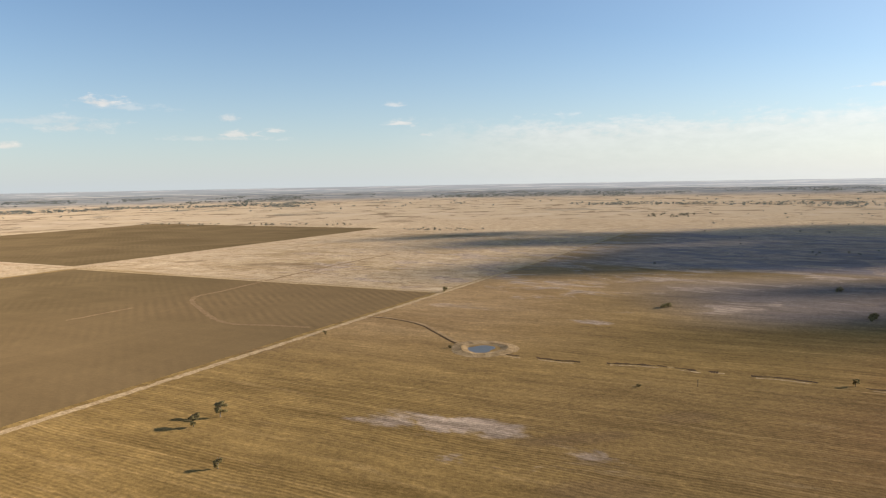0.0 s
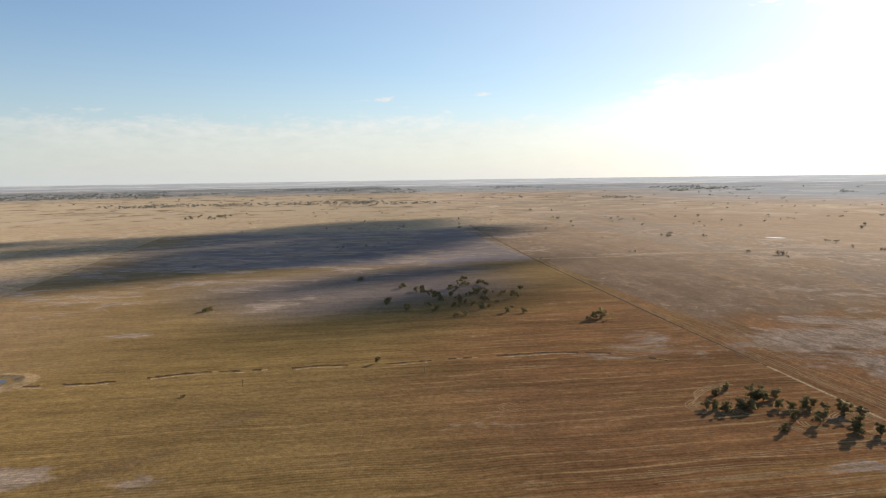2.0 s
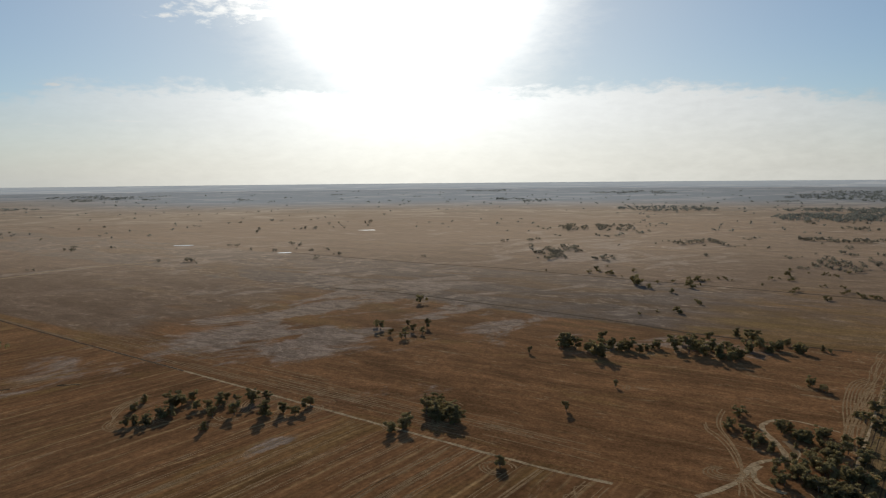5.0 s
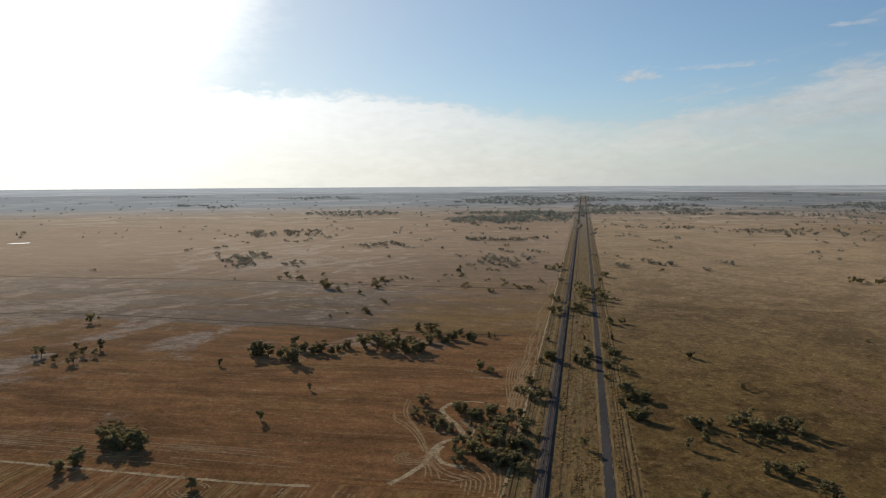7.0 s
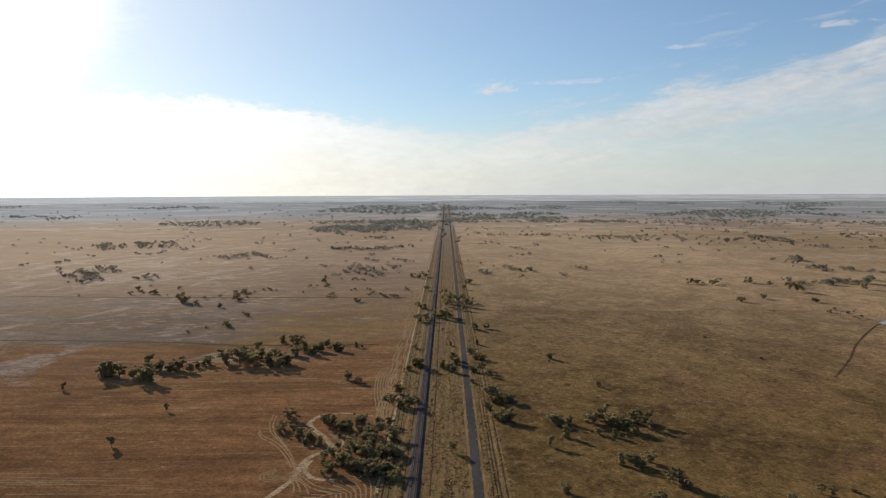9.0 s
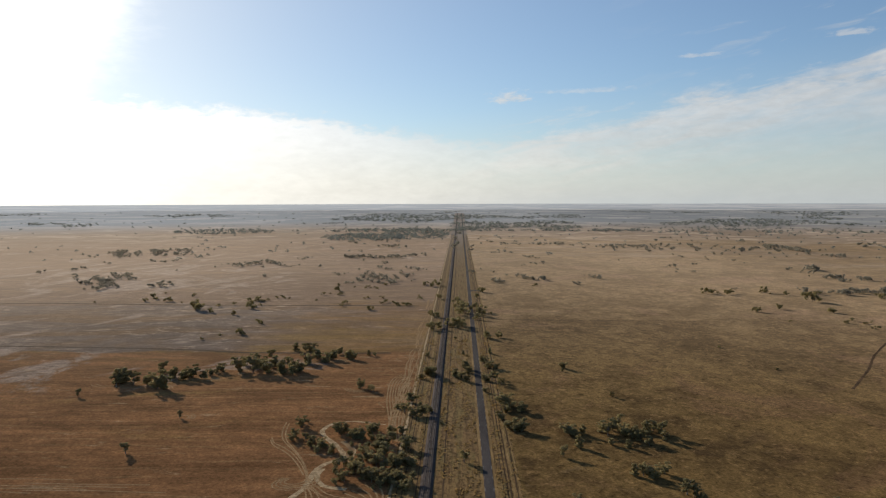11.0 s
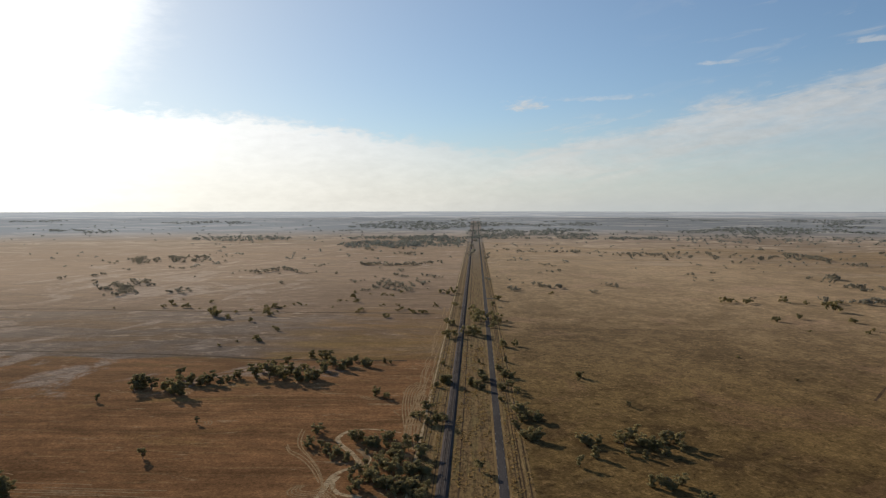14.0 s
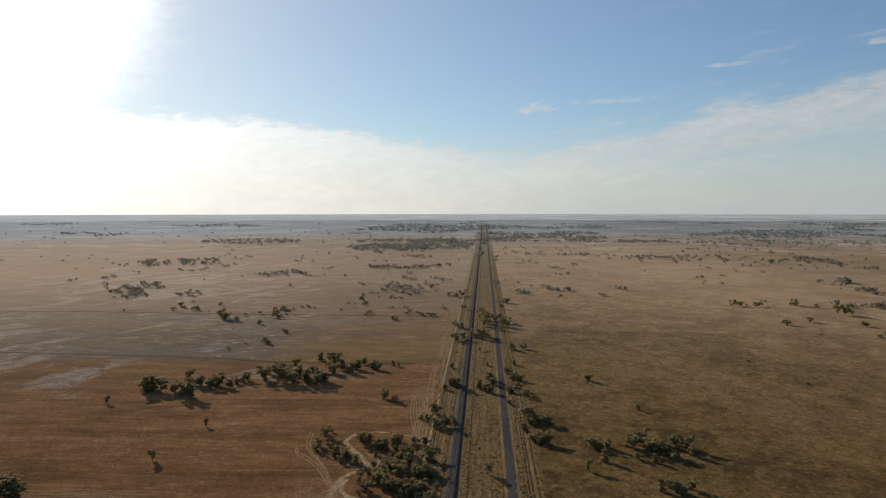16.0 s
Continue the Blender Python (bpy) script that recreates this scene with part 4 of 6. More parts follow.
part("scour", ribbons("scour", pieces, 3.0, 0.06, RUT, 0.8), creek)
part("edge", ribbons("edge", edges, 1.6, 0.05, TRACK, 0.85), creek)


# ---- trees ----
def limb(verts, faces, a, b, ra, rb, sides=6):
    d = (b - a).normalized()
    e = d.orthogonal().normalized()
    f = d.cross(e)
    base = len(verts)
    for p, r in ((a, ra), (b, rb)):
        verts += [tuple(p + (e * cos(2 * pi * i / sides) + f * sin(2 * pi * i / sides)) * r) for i in range(sides)]
    faces += [(base + i, base + (i + 1) % sides, base + sides + (i + 1) % sides, base + sides + i) for i in range(sides)]


def leaf_quad(verts, faces, p, n, w, h, turn):
    e = n.orthogonal().normalized()
    e = (e * cos(turn) + n.cross(e) * sin(turn)).normalized()
    g = n.cross(e)
    b = len(verts)
    verts.extend((tuple(p - e * w), tuple(p + g * h * 0.8), tuple(p + e * w), tuple(p - g * h)))
    faces.append((b, b + 1, b + 2, b + 3))


def tree_meshes(seed, spread, low, clumps, leaves, size=0.27, loose=0.5):
    """Trunk and crown of a gum seven metres high; low is where its crown begins, loose how far its clumps of leaf stand apart."""
    rnd = random.Random(seed)
    tv, tf, cv, cf = [], [], [], []
    fork = Vector((rnd.uniform(-0.25, 0.25), rnd.uniform(-0.25, 0.25), 7.0 * max(low * 0.8, 0.10)))
    limb(tv, tf, Vector((0, 0, -0.15)), fork, 0.24, 0.17, 7)
    heads = []
    stems = rnd.randint(3, 5)
    lean = rnd.uniform(0, 6.28)
    for i in range(stems):
        a = lean + 2 * pi * i / stems + rnd.uniform(-0.5, 0.5)
        reach, top = spread * rnd.uniform(0.35, 0.8), 7.0 * rnd.uniform(max(low + 0.2, 0.5), 0.97)
        bend = fork + Vector((0.4 * reach * cos(a), 0.4 * reach * sin(a), 0.55 * (top - fork.z)))
        tip = Vector((reach * cos(a), reach * sin(a), top * 0.9))
        limb(tv, tf, fork, bend, 0.13, 0.08, 5)
        limb(tv, tf, bend, tip, 0.08, 0.03, 4)
        for k in range(clumps // stems):
            f = rnd.random() ** 0.85
            base = fork.lerp(bend, 2 * f) if f < 0.5 else bend.lerp(tip, 2 * f - 1)
            q = rnd.uniform(0, 6.28)
            out = spread * loose * rnd.uniform(0.2, 1.15)
            c = base + Vector((out * cos(q), out * sin(q), rnd.uniform(-1.0, 0.6) * loose * 1.6))
            c.z = max(c.z, 7.0 * low + 0.4)
            limb(tv, tf, base, c, 0.035, 0.015, 3)
            heads.append((c, rnd.uniform(0.45, 1.0) * (0.46 + 0.19 * spread)))
    weight = [r * r for _, r in heads]
    for _ in range(leaves):
        c, r = rnd.choices(heads, weight)[0]
        d = Vector((rnd.gauss(0, 1), rnd.gauss(0, 1), rnd.gauss(0, 0.9))).normalized()
        p = c + Vector((d.x * r * 1.15, d.y * r * 1.15, d.z * r * 0.7)) * (rnd.random() ** 0.45)
        p.z = max(p.z, 0.3)
        n = (d + Vector((rnd.uniform(-0.9, 0.9), rnd.uniform(-0.9, 0.9), rnd.uniform(-0.3, 0.9)))).normalized()
        leaf_quad(cv, cf, p, n, size * rnd.uniform(0.6, 1.3), size * rnd.uniform(0.4, 0.85), rnd.uniform(0, 6.28))
    return mesh_of("trunk", tv, tf, BARK), mesh_of("crown", cv, cf, LEAF)


KINDS = [tree_meshes(11, 2.6, 0.08, 26, 3300), tree_meshes(12, 3.1, 0.06, 32, 4000), tree_meshes(13, 2.2, 0.14, 20, 2400),
         tree_meshes(14, 3.5, 0.05, 36, 4300), tree_meshes(15, 2.8, 0.12, 24, 3000), tree_meshes(16, 2.2, 0.28, 16, 1400, 0.27, 0.6),
         tree_meshes(17, 3.3, 0.04, 34, 3900), tree_meshes(18, 2.5, 0.22, 19, 1900, 0.27, 0.6)]
FIRST = {}
placing = random.Random(77)


FAR_TRUNKS, FAR_LEAVES, MID_TRUNKS, MID_LEAVES = ([], []), ([], []), ([], []), ([], [])


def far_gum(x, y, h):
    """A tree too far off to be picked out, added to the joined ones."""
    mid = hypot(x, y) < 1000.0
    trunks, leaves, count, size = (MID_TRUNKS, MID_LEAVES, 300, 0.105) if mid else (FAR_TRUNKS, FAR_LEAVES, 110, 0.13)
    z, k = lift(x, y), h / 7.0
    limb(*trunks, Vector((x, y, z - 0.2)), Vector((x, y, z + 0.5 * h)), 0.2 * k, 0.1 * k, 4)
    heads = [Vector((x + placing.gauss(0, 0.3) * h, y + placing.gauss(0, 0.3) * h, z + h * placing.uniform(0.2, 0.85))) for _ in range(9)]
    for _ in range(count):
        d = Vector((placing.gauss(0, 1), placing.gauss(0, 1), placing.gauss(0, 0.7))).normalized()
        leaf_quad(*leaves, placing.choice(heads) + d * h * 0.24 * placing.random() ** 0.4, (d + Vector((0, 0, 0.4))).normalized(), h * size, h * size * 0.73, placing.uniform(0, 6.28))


def gum(x, y, h, label, group, wide=1.0, kinds=(0, 1, 2, 3, 4, 5, 6, 7)):
    if hypot(x, y) > 590.0:
        return far_gum(x, y, h)
    kind = placing.choice(kinds)
    k = h / 7.0
    m = Matrix.LocRotScale((x, y, lift(x, y)), Euler((0, 0, placing.uniform(0, 6.28))), (k * wide * placing.uniform(0.95, 1.2), k * wide * placing.uniform(0.95, 1.2), k))
    if kind not in FIRST:
        ob = new("gum_tree")
        part("trunk", KINDS[kind][0], ob, "grey forked trunk")
        part("crown", KINDS[kind][1], ob, "olive-green leafy crown")
        FIRST[kind] = ob
        ob.matrix_basis = m
    else:
        src = FIRST[kind]
        keep = src.matrix_basis.copy()
        src.matrix_basis = Matrix()
        ob = copy_thing(src, m)
        src.matrix_basis = keep
    return tagged(ob, label, "tree", group)


WEST = [
    (-118, 358, 8.4), (-127, 344, 6.6), (-98, 291, 4.7), (-1, 763, 5.0), (207, 648, 4.8), (201, 643, 3.7), (232, 392, 4.4), (-96, 553, 3.7),
    (402, 718, 3.5), (346, 567, 4.2), (291, 973, 3.2), (567, 1351, 3.3), (521, 1238, 3.0), (437, 1086, 2.7), (411, 997, 2.0), (560, 1074, 3.5),
    (571, 1072, 3.5), (551, 1042, 2.5), (613, 1065, 3.5), (614, 1040, 3.4), (668, 1081, 2.6), (751, 1488, 3.6)]
GROVE = [
    (499, 647, 3.3), (504, 648, 2.7), (475, 622, 3.8), (469, 606, 3.8), (477, 609, 3.2), (492, 607, 3.8), (491, 597, 4.4), (445, 597, 3.7),
    (444, 587, 3.6), (456, 568, 3.6), (465, 574, 3.0), (461, 559, 3.6), (456, 549, 3.5), (420, 562, 3.5), (418, 547, 3.4), (437, 556, 2.9),
    (445, 558, 3.5), (427, 523, 3.3), (432, 522, 3.3), (405, 525, 3.3), (389, 516, 3.2), (405, 510, 2.7), (401, 492, 3.7), (413, 496, 2.1),
    (470, 542, 2.9), (497, 546, 3.6), (465, 519, 4.6), (410, 466, 3.6), (419, 455, 3.0), (373, 481, 3.0), (362, 480, 2.5)]
GROVE_EDGE = [
    (432, 506, 2.2), (413, 640, 3.7), (410, 612, 3.6), (417, 611, 4.2), (408, 595, 3.6), (410, 589, 2.9), (417, 592, 3.6), (400, 558, 5.1),
    (395, 546, 3.3), (348, 533, 4.7), (372, 535, 2.7), (364, 512, 4.2), (351, 571, 3.9), (405, 718, 3.3), (452, 398, 5.4), (444, 396, 4.3)]
BELT = [
    (340, 219, 4.6), (354, 221, 4.7), (321, 206, 5.6), (322, 201, 6.2), (318, 209, 5.0), (347, 200, 8.6), (352, 198, 7.3), (361, 197, 6.1),
    (347, 187, 5.9), (332, 198, 6.4), (334, 194, 6.4), (351, 182, 5.3), (355, 178, 7.3), (361, 176, 5.4), (357, 169, 5.3), (335, 172, 6.3),
    (341, 163, 7.0), (362, 162, 6.7), (361, 154, 6.6), (341, 147, 8.8), (347, 139, 7.0), (345, 132, 5.7), (355, 130, 6.4), (361, 129, 5.2),
    (317, 168, 4.8)]
ISLAND = [
    (551, 136, 9.0), (562, 142, 5.8), (531, 123, 6.3), (527, 111, 8.7), (519, 112, 6.2), (566, 117, 5.9), (546, 108, 7.4), (540, 100, 6.5),
    (561, 100, 8.5), (488, 16, 5.1), (414, -35, 4.5), (367, -6, 6.1), (672, 125, 7.5)]
COPSE = [
    (331, 72, 7.8), (346, 73, 4.3), (354, 65, 8.3), (366, 65, 6.9), (349, 60, 9.3), (360, 59, 6.2), (347, 56, 7.1), (358, 53, 7.4),
    (347, 51, 8.3), (345, 47, 6.6), (292, 23, 5.8)]
ROW_WEST = [
    (509, -8, 10.6), (513, -12, 9.9), (503, -16, 8.9), (497, -24, 8.1), (485, -29, 10.3), (529, -36, 7.8), (509, -41, 8.3), (500, -46, 7.4),
    (505, -53, 7.5), (496, -59, 6.6), (505, -65, 5.0), (511, -73, 6.0)]
ROW_EAST = [
    (508, -84, 9.4), (525, -91, 7.9), (500, -92, 11.0), (512, -99, 8.7), (493, -100, 9.2), (506, -108, 9.5), (487, -109, 10.0), (506, -119, 7.8),
    (480, -115, 9.1), (487, -121, 8.4), (553, -144, 7.6), (539, -145, 8.3), (518, -143, 9.8), (505, -146, 7.9), (514, -155, 8.0), (528, -164, 6.4),
    (511, -165, 7.1), (506, -168, 5.3), (514, -183, 4.5), (511, -134, 7.9), (538, -114, 7.3), (536, -102, 6.3), (427, -145, 5.3), (420, -149, 4.5)]
RAILSIDE = [
    (368, -91, 5.7), (354, -84, 4.3), (345, -87, 4.8), (339, -89, 5.3), (333, -92, 5.3), (322, -93, 5.1), (340, -110, 6.1), (335, -113, 6.6), (337, -119, 6.7), (346, -122, 5.6), (323, -119, 6.5), (317, -114, 6.4), (311, -116, 6.3), (324, -125, 6.0), (334, -134, 5.6), (337, -129, 4.9), (314, -127, 5.9), (308, -106, 6.2)]
RAILSIDE_B = [
    (300, -107, 6.6), (295, -109, 6.0), (296, -114, 6.6), (297, -119, 6.1), (303, -100, 6.1), (295, -95, 6.4), (287, -96, 5.8), (282, -98, 5.8), (288, -88, 5.2), (280, -102, 6.3), (277, -105, 5.7), (280, -110, 5.8), (292, -121, 5.5), (274, -113, 5.2), (270, -108, 5.1)]
RAILSIDE_C = [
    (347.8, -105.1, 7.2), (350.2, -109.8, 6.0), (332.4, -117.1, 4.6), (317.1, -107.0, 5.0), (306.3, -111.4, 5.4), (285.6, -107.2, 5.5), (304.5, -93.1, 5.8), (298.7, -87.3, 4.6), (275.9, -99.5, 3.9), (272.6, -104.5, 3.8), (286.8, -83.5, 3.4), (336.3, -86.6, 4.6), (327.1, -87.5, 4.5), (345.2, -90.5, 3.2), (373.5, -92.5, 3.8), (312.3, -99.2, 4.9), (322.4, -111.8, 3.9)]
VERGE_NORTH = [
    (904, -410, 4.8), (884, -410, 6.3), (892, -425, 7.9), (770, -367, 5.5), (659, -306, 5.9), (648, -306, 5.8), (588, -271, 7.4), (592, -278, 6.4),
    (489, -221, 4.4), (436, -199, 8.7), (441, -199, 5.6), (431, -189, 4.7), (384, -161, 7.7), (365, -149, 6.7), (358, -151, 5.9), (357, -156, 6.6),
    (360, -162, 4.7), (376, -149, 3.4)]
MEDIAN = [
    (721, -367, 7.8), (683, -352, 9.9), (665, -347, 9.6), (650, -334, 7.1), (595, -296, 7.5), (586, -296, 8.5), (598, -305, 7.6), (537, -269, 2.9),
    (484, -249, 3.6), (443, -229, 7.4), (431, -225, 6.4), (424, -211, 7.0), (416, -212, 6.2), (411, -213, 4.6), (285, -144, 6.0), (1561, -796, 11.1),
    (1655, -852, 11.8), (1886, -966, 10.1), (2160, -1120, 11.5)]
VERGE_SOUTH = [
    (755, -411, 5.5), (798, -443, 7.3), (685, -370, 6.2), (660, -361, 7.2), (637, -352, 7.0), (620, -338, 5.7), (640, -365, 2.9), (1016, -548, 4.6),
    (1416, -761, 8.9), (1545, -837, 8.3), (533, -298, 6.9), (529, -309, 4.9), (478, -269, 5.3), (454, -250, 5.9), (438, -245, 6.5), (432, -247, 4.9),
    (407, -225, 5.3), (406, -230, 6.9), (409, -235, 4.6), (393, -229, 5.2), (384, -211, 3.6)]
VERGE_NEAR = [
    (352, -207, 9.0), (342, -202, 5.4), (338, -209, 6.8), (317, -187, 5.7), (313, -189, 5.7), (310, -191, 7.5), (335, -192, 4.6), (332, -192, 3.9),
    (413, -291, 5.9), (339, -274, 3.6), (226, -164, 4.0)]
PASTURE = [
    (295, -210, 6.8), (292, -211, 4.9), (292, -216, 5.6), (290, -227, 5.6), (284, -226, 8.0), (290, -234, 7.5), (295, -242, 7.0), (280, -233, 6.7),
    (276, -235, 6.7), (272, -236, 6.6), (278, -246, 8.0), (280, -252, 6.9), (274, -252, 7.4), (266, -246, 5.4), (277, -203, 6.5), (271, -189, 5.7),
    (273, -219, 4.7), (266, -224, 4.7), (264, -235, 5.9)]
PASTURE_B = [
    (238, -203, 5.9), (236, -206, 5.9), (233, -208, 6.4), (234, -216, 4.8), (213, -208, 6.6), (210, -209, 5.5), (207, -210, 4.5), (201, -188, 5.7),
    (201, -191, 5.2), (188, -210, 5.2), (177, -233, 4.7), (174, -235, 4.2), (178, -252, 4.8), (175, -254, 4.3), (173, -265, 2.4)]

NORTH_PLAIN_A = [
    (925, 6, 2.2), (910, -48, 4.4), (939, -59, 6.0), (921, -61, 3.7), (972, -76, 2.3), (899, -72, 5.8), (898, -76, 3.6), (873, -85, 2.2),
    (929, -105, 3.7), (821, -93, 9.3), (807, -95, 8.5), (638, -76, 2.2), (802, -107, 2.6), (788, -107, 5.1), (650, -93, 2.2), (828, -119, 3.4),
    (761, -122, 2.5), (760, -124, 4.3), (834, -137, 3.4), (648, -110, 5.3), (645, -112, 3.7), (801, -148, 5.9), (855, -158, 4.2), (817, -153, 6.0),
    (790, -151, 4.5), (852, -166, 4.9), (704, -138, 3.5), (855, -170, 4.9), (693, -138, 4.0), (812, -163, 2.7), (844, -171, 3.5), (847, -175, 2.2)]
NORTH_PLAIN_B = [
    (850, -179, 2.8), (865, -194, 2.8), (868, -201, 3.6), (857, -201, 2.2), (854, -206, 2.2), (822, -231, 2.2), (867, -253, 3.6), (874, -264, 2.2),
    (898, -279, 6.0), (859, -270, 2.9), (897, -282, 3.8), (949, -300, 4.0), (858, -273, 4.3), (766, -244, 3.2), (782, -252, 4.6), (789, -257, 2.7),
    (922, -313, 2.3), (812, -287, 2.2), (910, -325, 3.1), (815, -293, 2.8), (921, -332, 3.1), (726, -262, 5.0), (901, -329, 2.3), (725, -265, 2.5),
    (905, -336, 2.3), (892, -335, 3.1), (813, -308, 2.2), (764, -291, 3.3), (802, -308, 2.8), (770, -298, 3.3), (928, -361, 4.0), (778, -303, 2.7)]
NORTH_PLAIN_C = [
    (759, -303, 3.3), (749, -303, 3.2), (740, -302, 3.9), (746, -310, 3.2), (736, -310, 3.9), (738, -315, 3.2), (803, -356, 2.2), (775, -344, 4.1)]
NORTH_FAR_A = [
    (1623, 1734, 5.7), (698, 724, 3.2), (1109, 1132, 3.8), (1638, 1643, 5.6), (1374, 1376, 6.2), (1376, 1357, 6.2), (1295, 1235, 4.3), (1021, 893, 2.2),
    (1463, 1249, 4.6), (1518, 1274, 4.7), (870, 697, 3.6), (1337, 1049, 4.1), (1132, 844, 4.5), (1124, 826, 5.6), (1165, 849, 5.8), (1635, 1176, 4.8),
    (1684, 1140, 6.5), (1176, 784, 4.5), (990, 582, 3.7), (988, 535, 7.2), (996, 533, 4.5), (1760, 930, 4.8), (969, 512, 3.5), (1246, 593, 3.3),
    (1215, 562, 5.3), (1911, 868, 5.0), (1177, 519, 3.1), (1574, 677, 5.5), (1629, 694, 7.1), (2022, 817, 5.2), (1154, 463, 4.0), (1270, 478, 6.5)]
NORTH_FAR_B = [
    (1187, 439, 3.0), (1261, 458, 5.4), (1675, 605, 4.3), (1696, 602, 5.7), (1160, 405, 2.9), (2029, 702, 5.1), (1161, 401, 3.9), (1043, 355, 5.3),
    (1698, 575, 5.7), (1183, 383, 4.0), (1721, 537, 4.3), (1104, 338, 4.6), (1104, 335, 3.7), (1903, 577, 4.8), (1703, 502, 4.2), (1908, 503, 6.3),
    (1813, 471, 6.0), (1959, 502, 6.5), (1916, 359, 3.1), (1081, 192, 3.5), (1349, 89, 4.3), (1360, 81, 4.4), (1239, 33, 6.9), (1372, 35, 5.5),
    (1185, 29, 4.7), (1150, 23, 4.6), (1402, 26, 4.5), (1756, 28, 4.2), (1400, 21, 4.5), (1139, 17, 5.5), (1153, 12, 5.5), (1121, 10, 4.5)]
NORTH_FAR_C = [
    (1678, 13, 4.0), (1076, 8, 4.3), (1201, 7, 5.8), (1054, 4, 5.1), (1191, 4, 5.7), (1657, 3, 4.0), (1059, 1, 5.1), (1216, 1, 4.9),
    (1116, 0, 5.4), (1707, -1, 4.1), (1163, -1, 6.5), (1071, -4, 5.1), (1153, -5, 6.5), (1121, -7, 5.4), (1152, -8, 6.4), (1499, -11, 3.6),
    (1083, -9, 5.2), (1142, -12, 6.4), (1218, -14, 2.9), (1088, -13, 5.2), (1482, -19, 3.5), (1148, -16, 6.4), (1109, -17, 7.1), (1233, -22, 6.9),
    (1084, -21, 5.2), (1203, -26, 5.8), (1076, -24, 3.4), (1185, -28, 4.7), (1216, -37, 7.8), (1197, -41, 7.7), (1169, -43, 5.6), (1182, -52, 3.8)]
NORTH_FAR_D = [
    (1065, -62, 4.3), (1064, -66, 3.4), (1503, -96, 4.8), (1486, -101, 3.6), (1066, -76, 7.7), (1051, -78, 5.9), (1481, -112, 3.6), (1464, -117, 3.5),
    (1083, -90, 5.2), (1067, -92, 3.4), (1485, -134, 3.6), (1278, -120, 3.1), (1537, -153, 3.7), (1612, -169, 5.2), (1813, -197, 4.4), (1639, -187, 3.9),
    (1873, -216, 3.0), (1602, -189, 3.9), (1565, -197, 3.8), (1775, -232, 2.9), (1625, -217, 3.9), (1791, -245, 2.9), (1315, -188, 3.2), (1786, -257, 2.9),
    (1364, -218, 3.3), (1335, -226, 5.4), (1309, -227, 6.4), (1307, -233, 5.3), (1375, -251, 3.3), (1325, -246, 6.5), (1334, -255, 6.5), (1343, -264, 6.6)]
NORTH_FAR_E = [
    (1352, -272, 5.5), (1374, -283, 5.6), (1279, -266, 3.1), (1118, -233, 4.6), (1369, -293, 6.7), (1354, -296, 6.6), (1339, -300, 6.6), (1301, -298, 6.4),
    (1288, -300, 6.3), (1273, -307, 2.2), (1270, -313, 2.2), (1267, -319, 2.2), (1274, -330, 3.2), (1406, -370, 3.5), (1403, -375, 4.6), (1428, -388, 4.7),
    (1453, -404, 2.4), (1237, -358, 4.1), (1104, -343, 3.7), (1077, -341, 3.6), (1098, -357, 2.2), (971, -316, 3.3), (1409, -464, 7.1), (969, -321, 3.3),
    (1407, -469, 5.9), (1912, -643, 6.4), (967, -326, 4.1), (1403, -476, 5.9), (1935, -659, 6.5), (1387, -477, 7.0), (1004, -347, 5.1), (1855, -643, 6.3)]
NORTH_FAR_F = [
    (1150, -400, 2.9), (1584, -554, 2.7), (1397, -489, 7.1), (982, -344, 5.8), (1030, -365, 6.1), (1316, -469, 3.4), (1394, -497, 7.1), (1068, -382, 4.5),
    (992, -357, 5.1), (1090, -395, 4.6), (1390, -504, 7.1), (1041, -380, 6.2), (975, -359, 4.2), (1373, -507, 5.8), (1079, -399, 4.6), (1023, -380, 6.1),
    (1370, -514, 5.8), (1007, -379, 6.0), (958, -362, 4.9), (1164, -441, 5.0), (1042, -397, 5.4), (1697, -648, 5.8), (1366, -523, 5.8), (1172, -449, 4.0),
    (943, -362, 4.0), (1017, -393, 6.1), (1242, -481, 5.3), (1712, -666, 5.9), (1349, -525, 5.8), (1001, -391, 6.0), (1130, -442, 4.9), (1251, -491, 4.3)]
NORTH_FAR_G = [
    (965, -380, 5.8), (1138, -450, 3.9), (1868, -739, 6.4), (1359, -538, 7.0), (1687, -669, 5.8), (938, -373, 4.9), (1663, -668, 7.2), (942, -379, 4.9),
    (1369, -551, 7.1), (1025, -414, 4.4), (974, -396, 5.1), (1680, -684, 7.2), (1352, -553, 7.0), (1881, -774, 4.9), (1696, -701, 5.9), (1085, -450, 3.8),
    (1348, -561, 7.0), (1035, -433, 4.5), (1358, -575, 5.9), (995, -422, 6.9), (1143, -486, 4.0), (1648, -702, 5.7), (1031, -441, 4.5), (1368, -587, 5.9),
    (1131, -488, 4.9), (951, -411, 2.2), (1379, -600, 6.0), (1036, -451, 3.6), (1119, -490, 4.9), (1375, -607, 7.2), (1099, -488, 4.8), (1398, -632, 6.1)]
NORTH_FAR_H = [
    (1104, -500, 2.9), (911, -415, 4.0), (1093, -501, 2.9), (1380, -633, 6.1)]
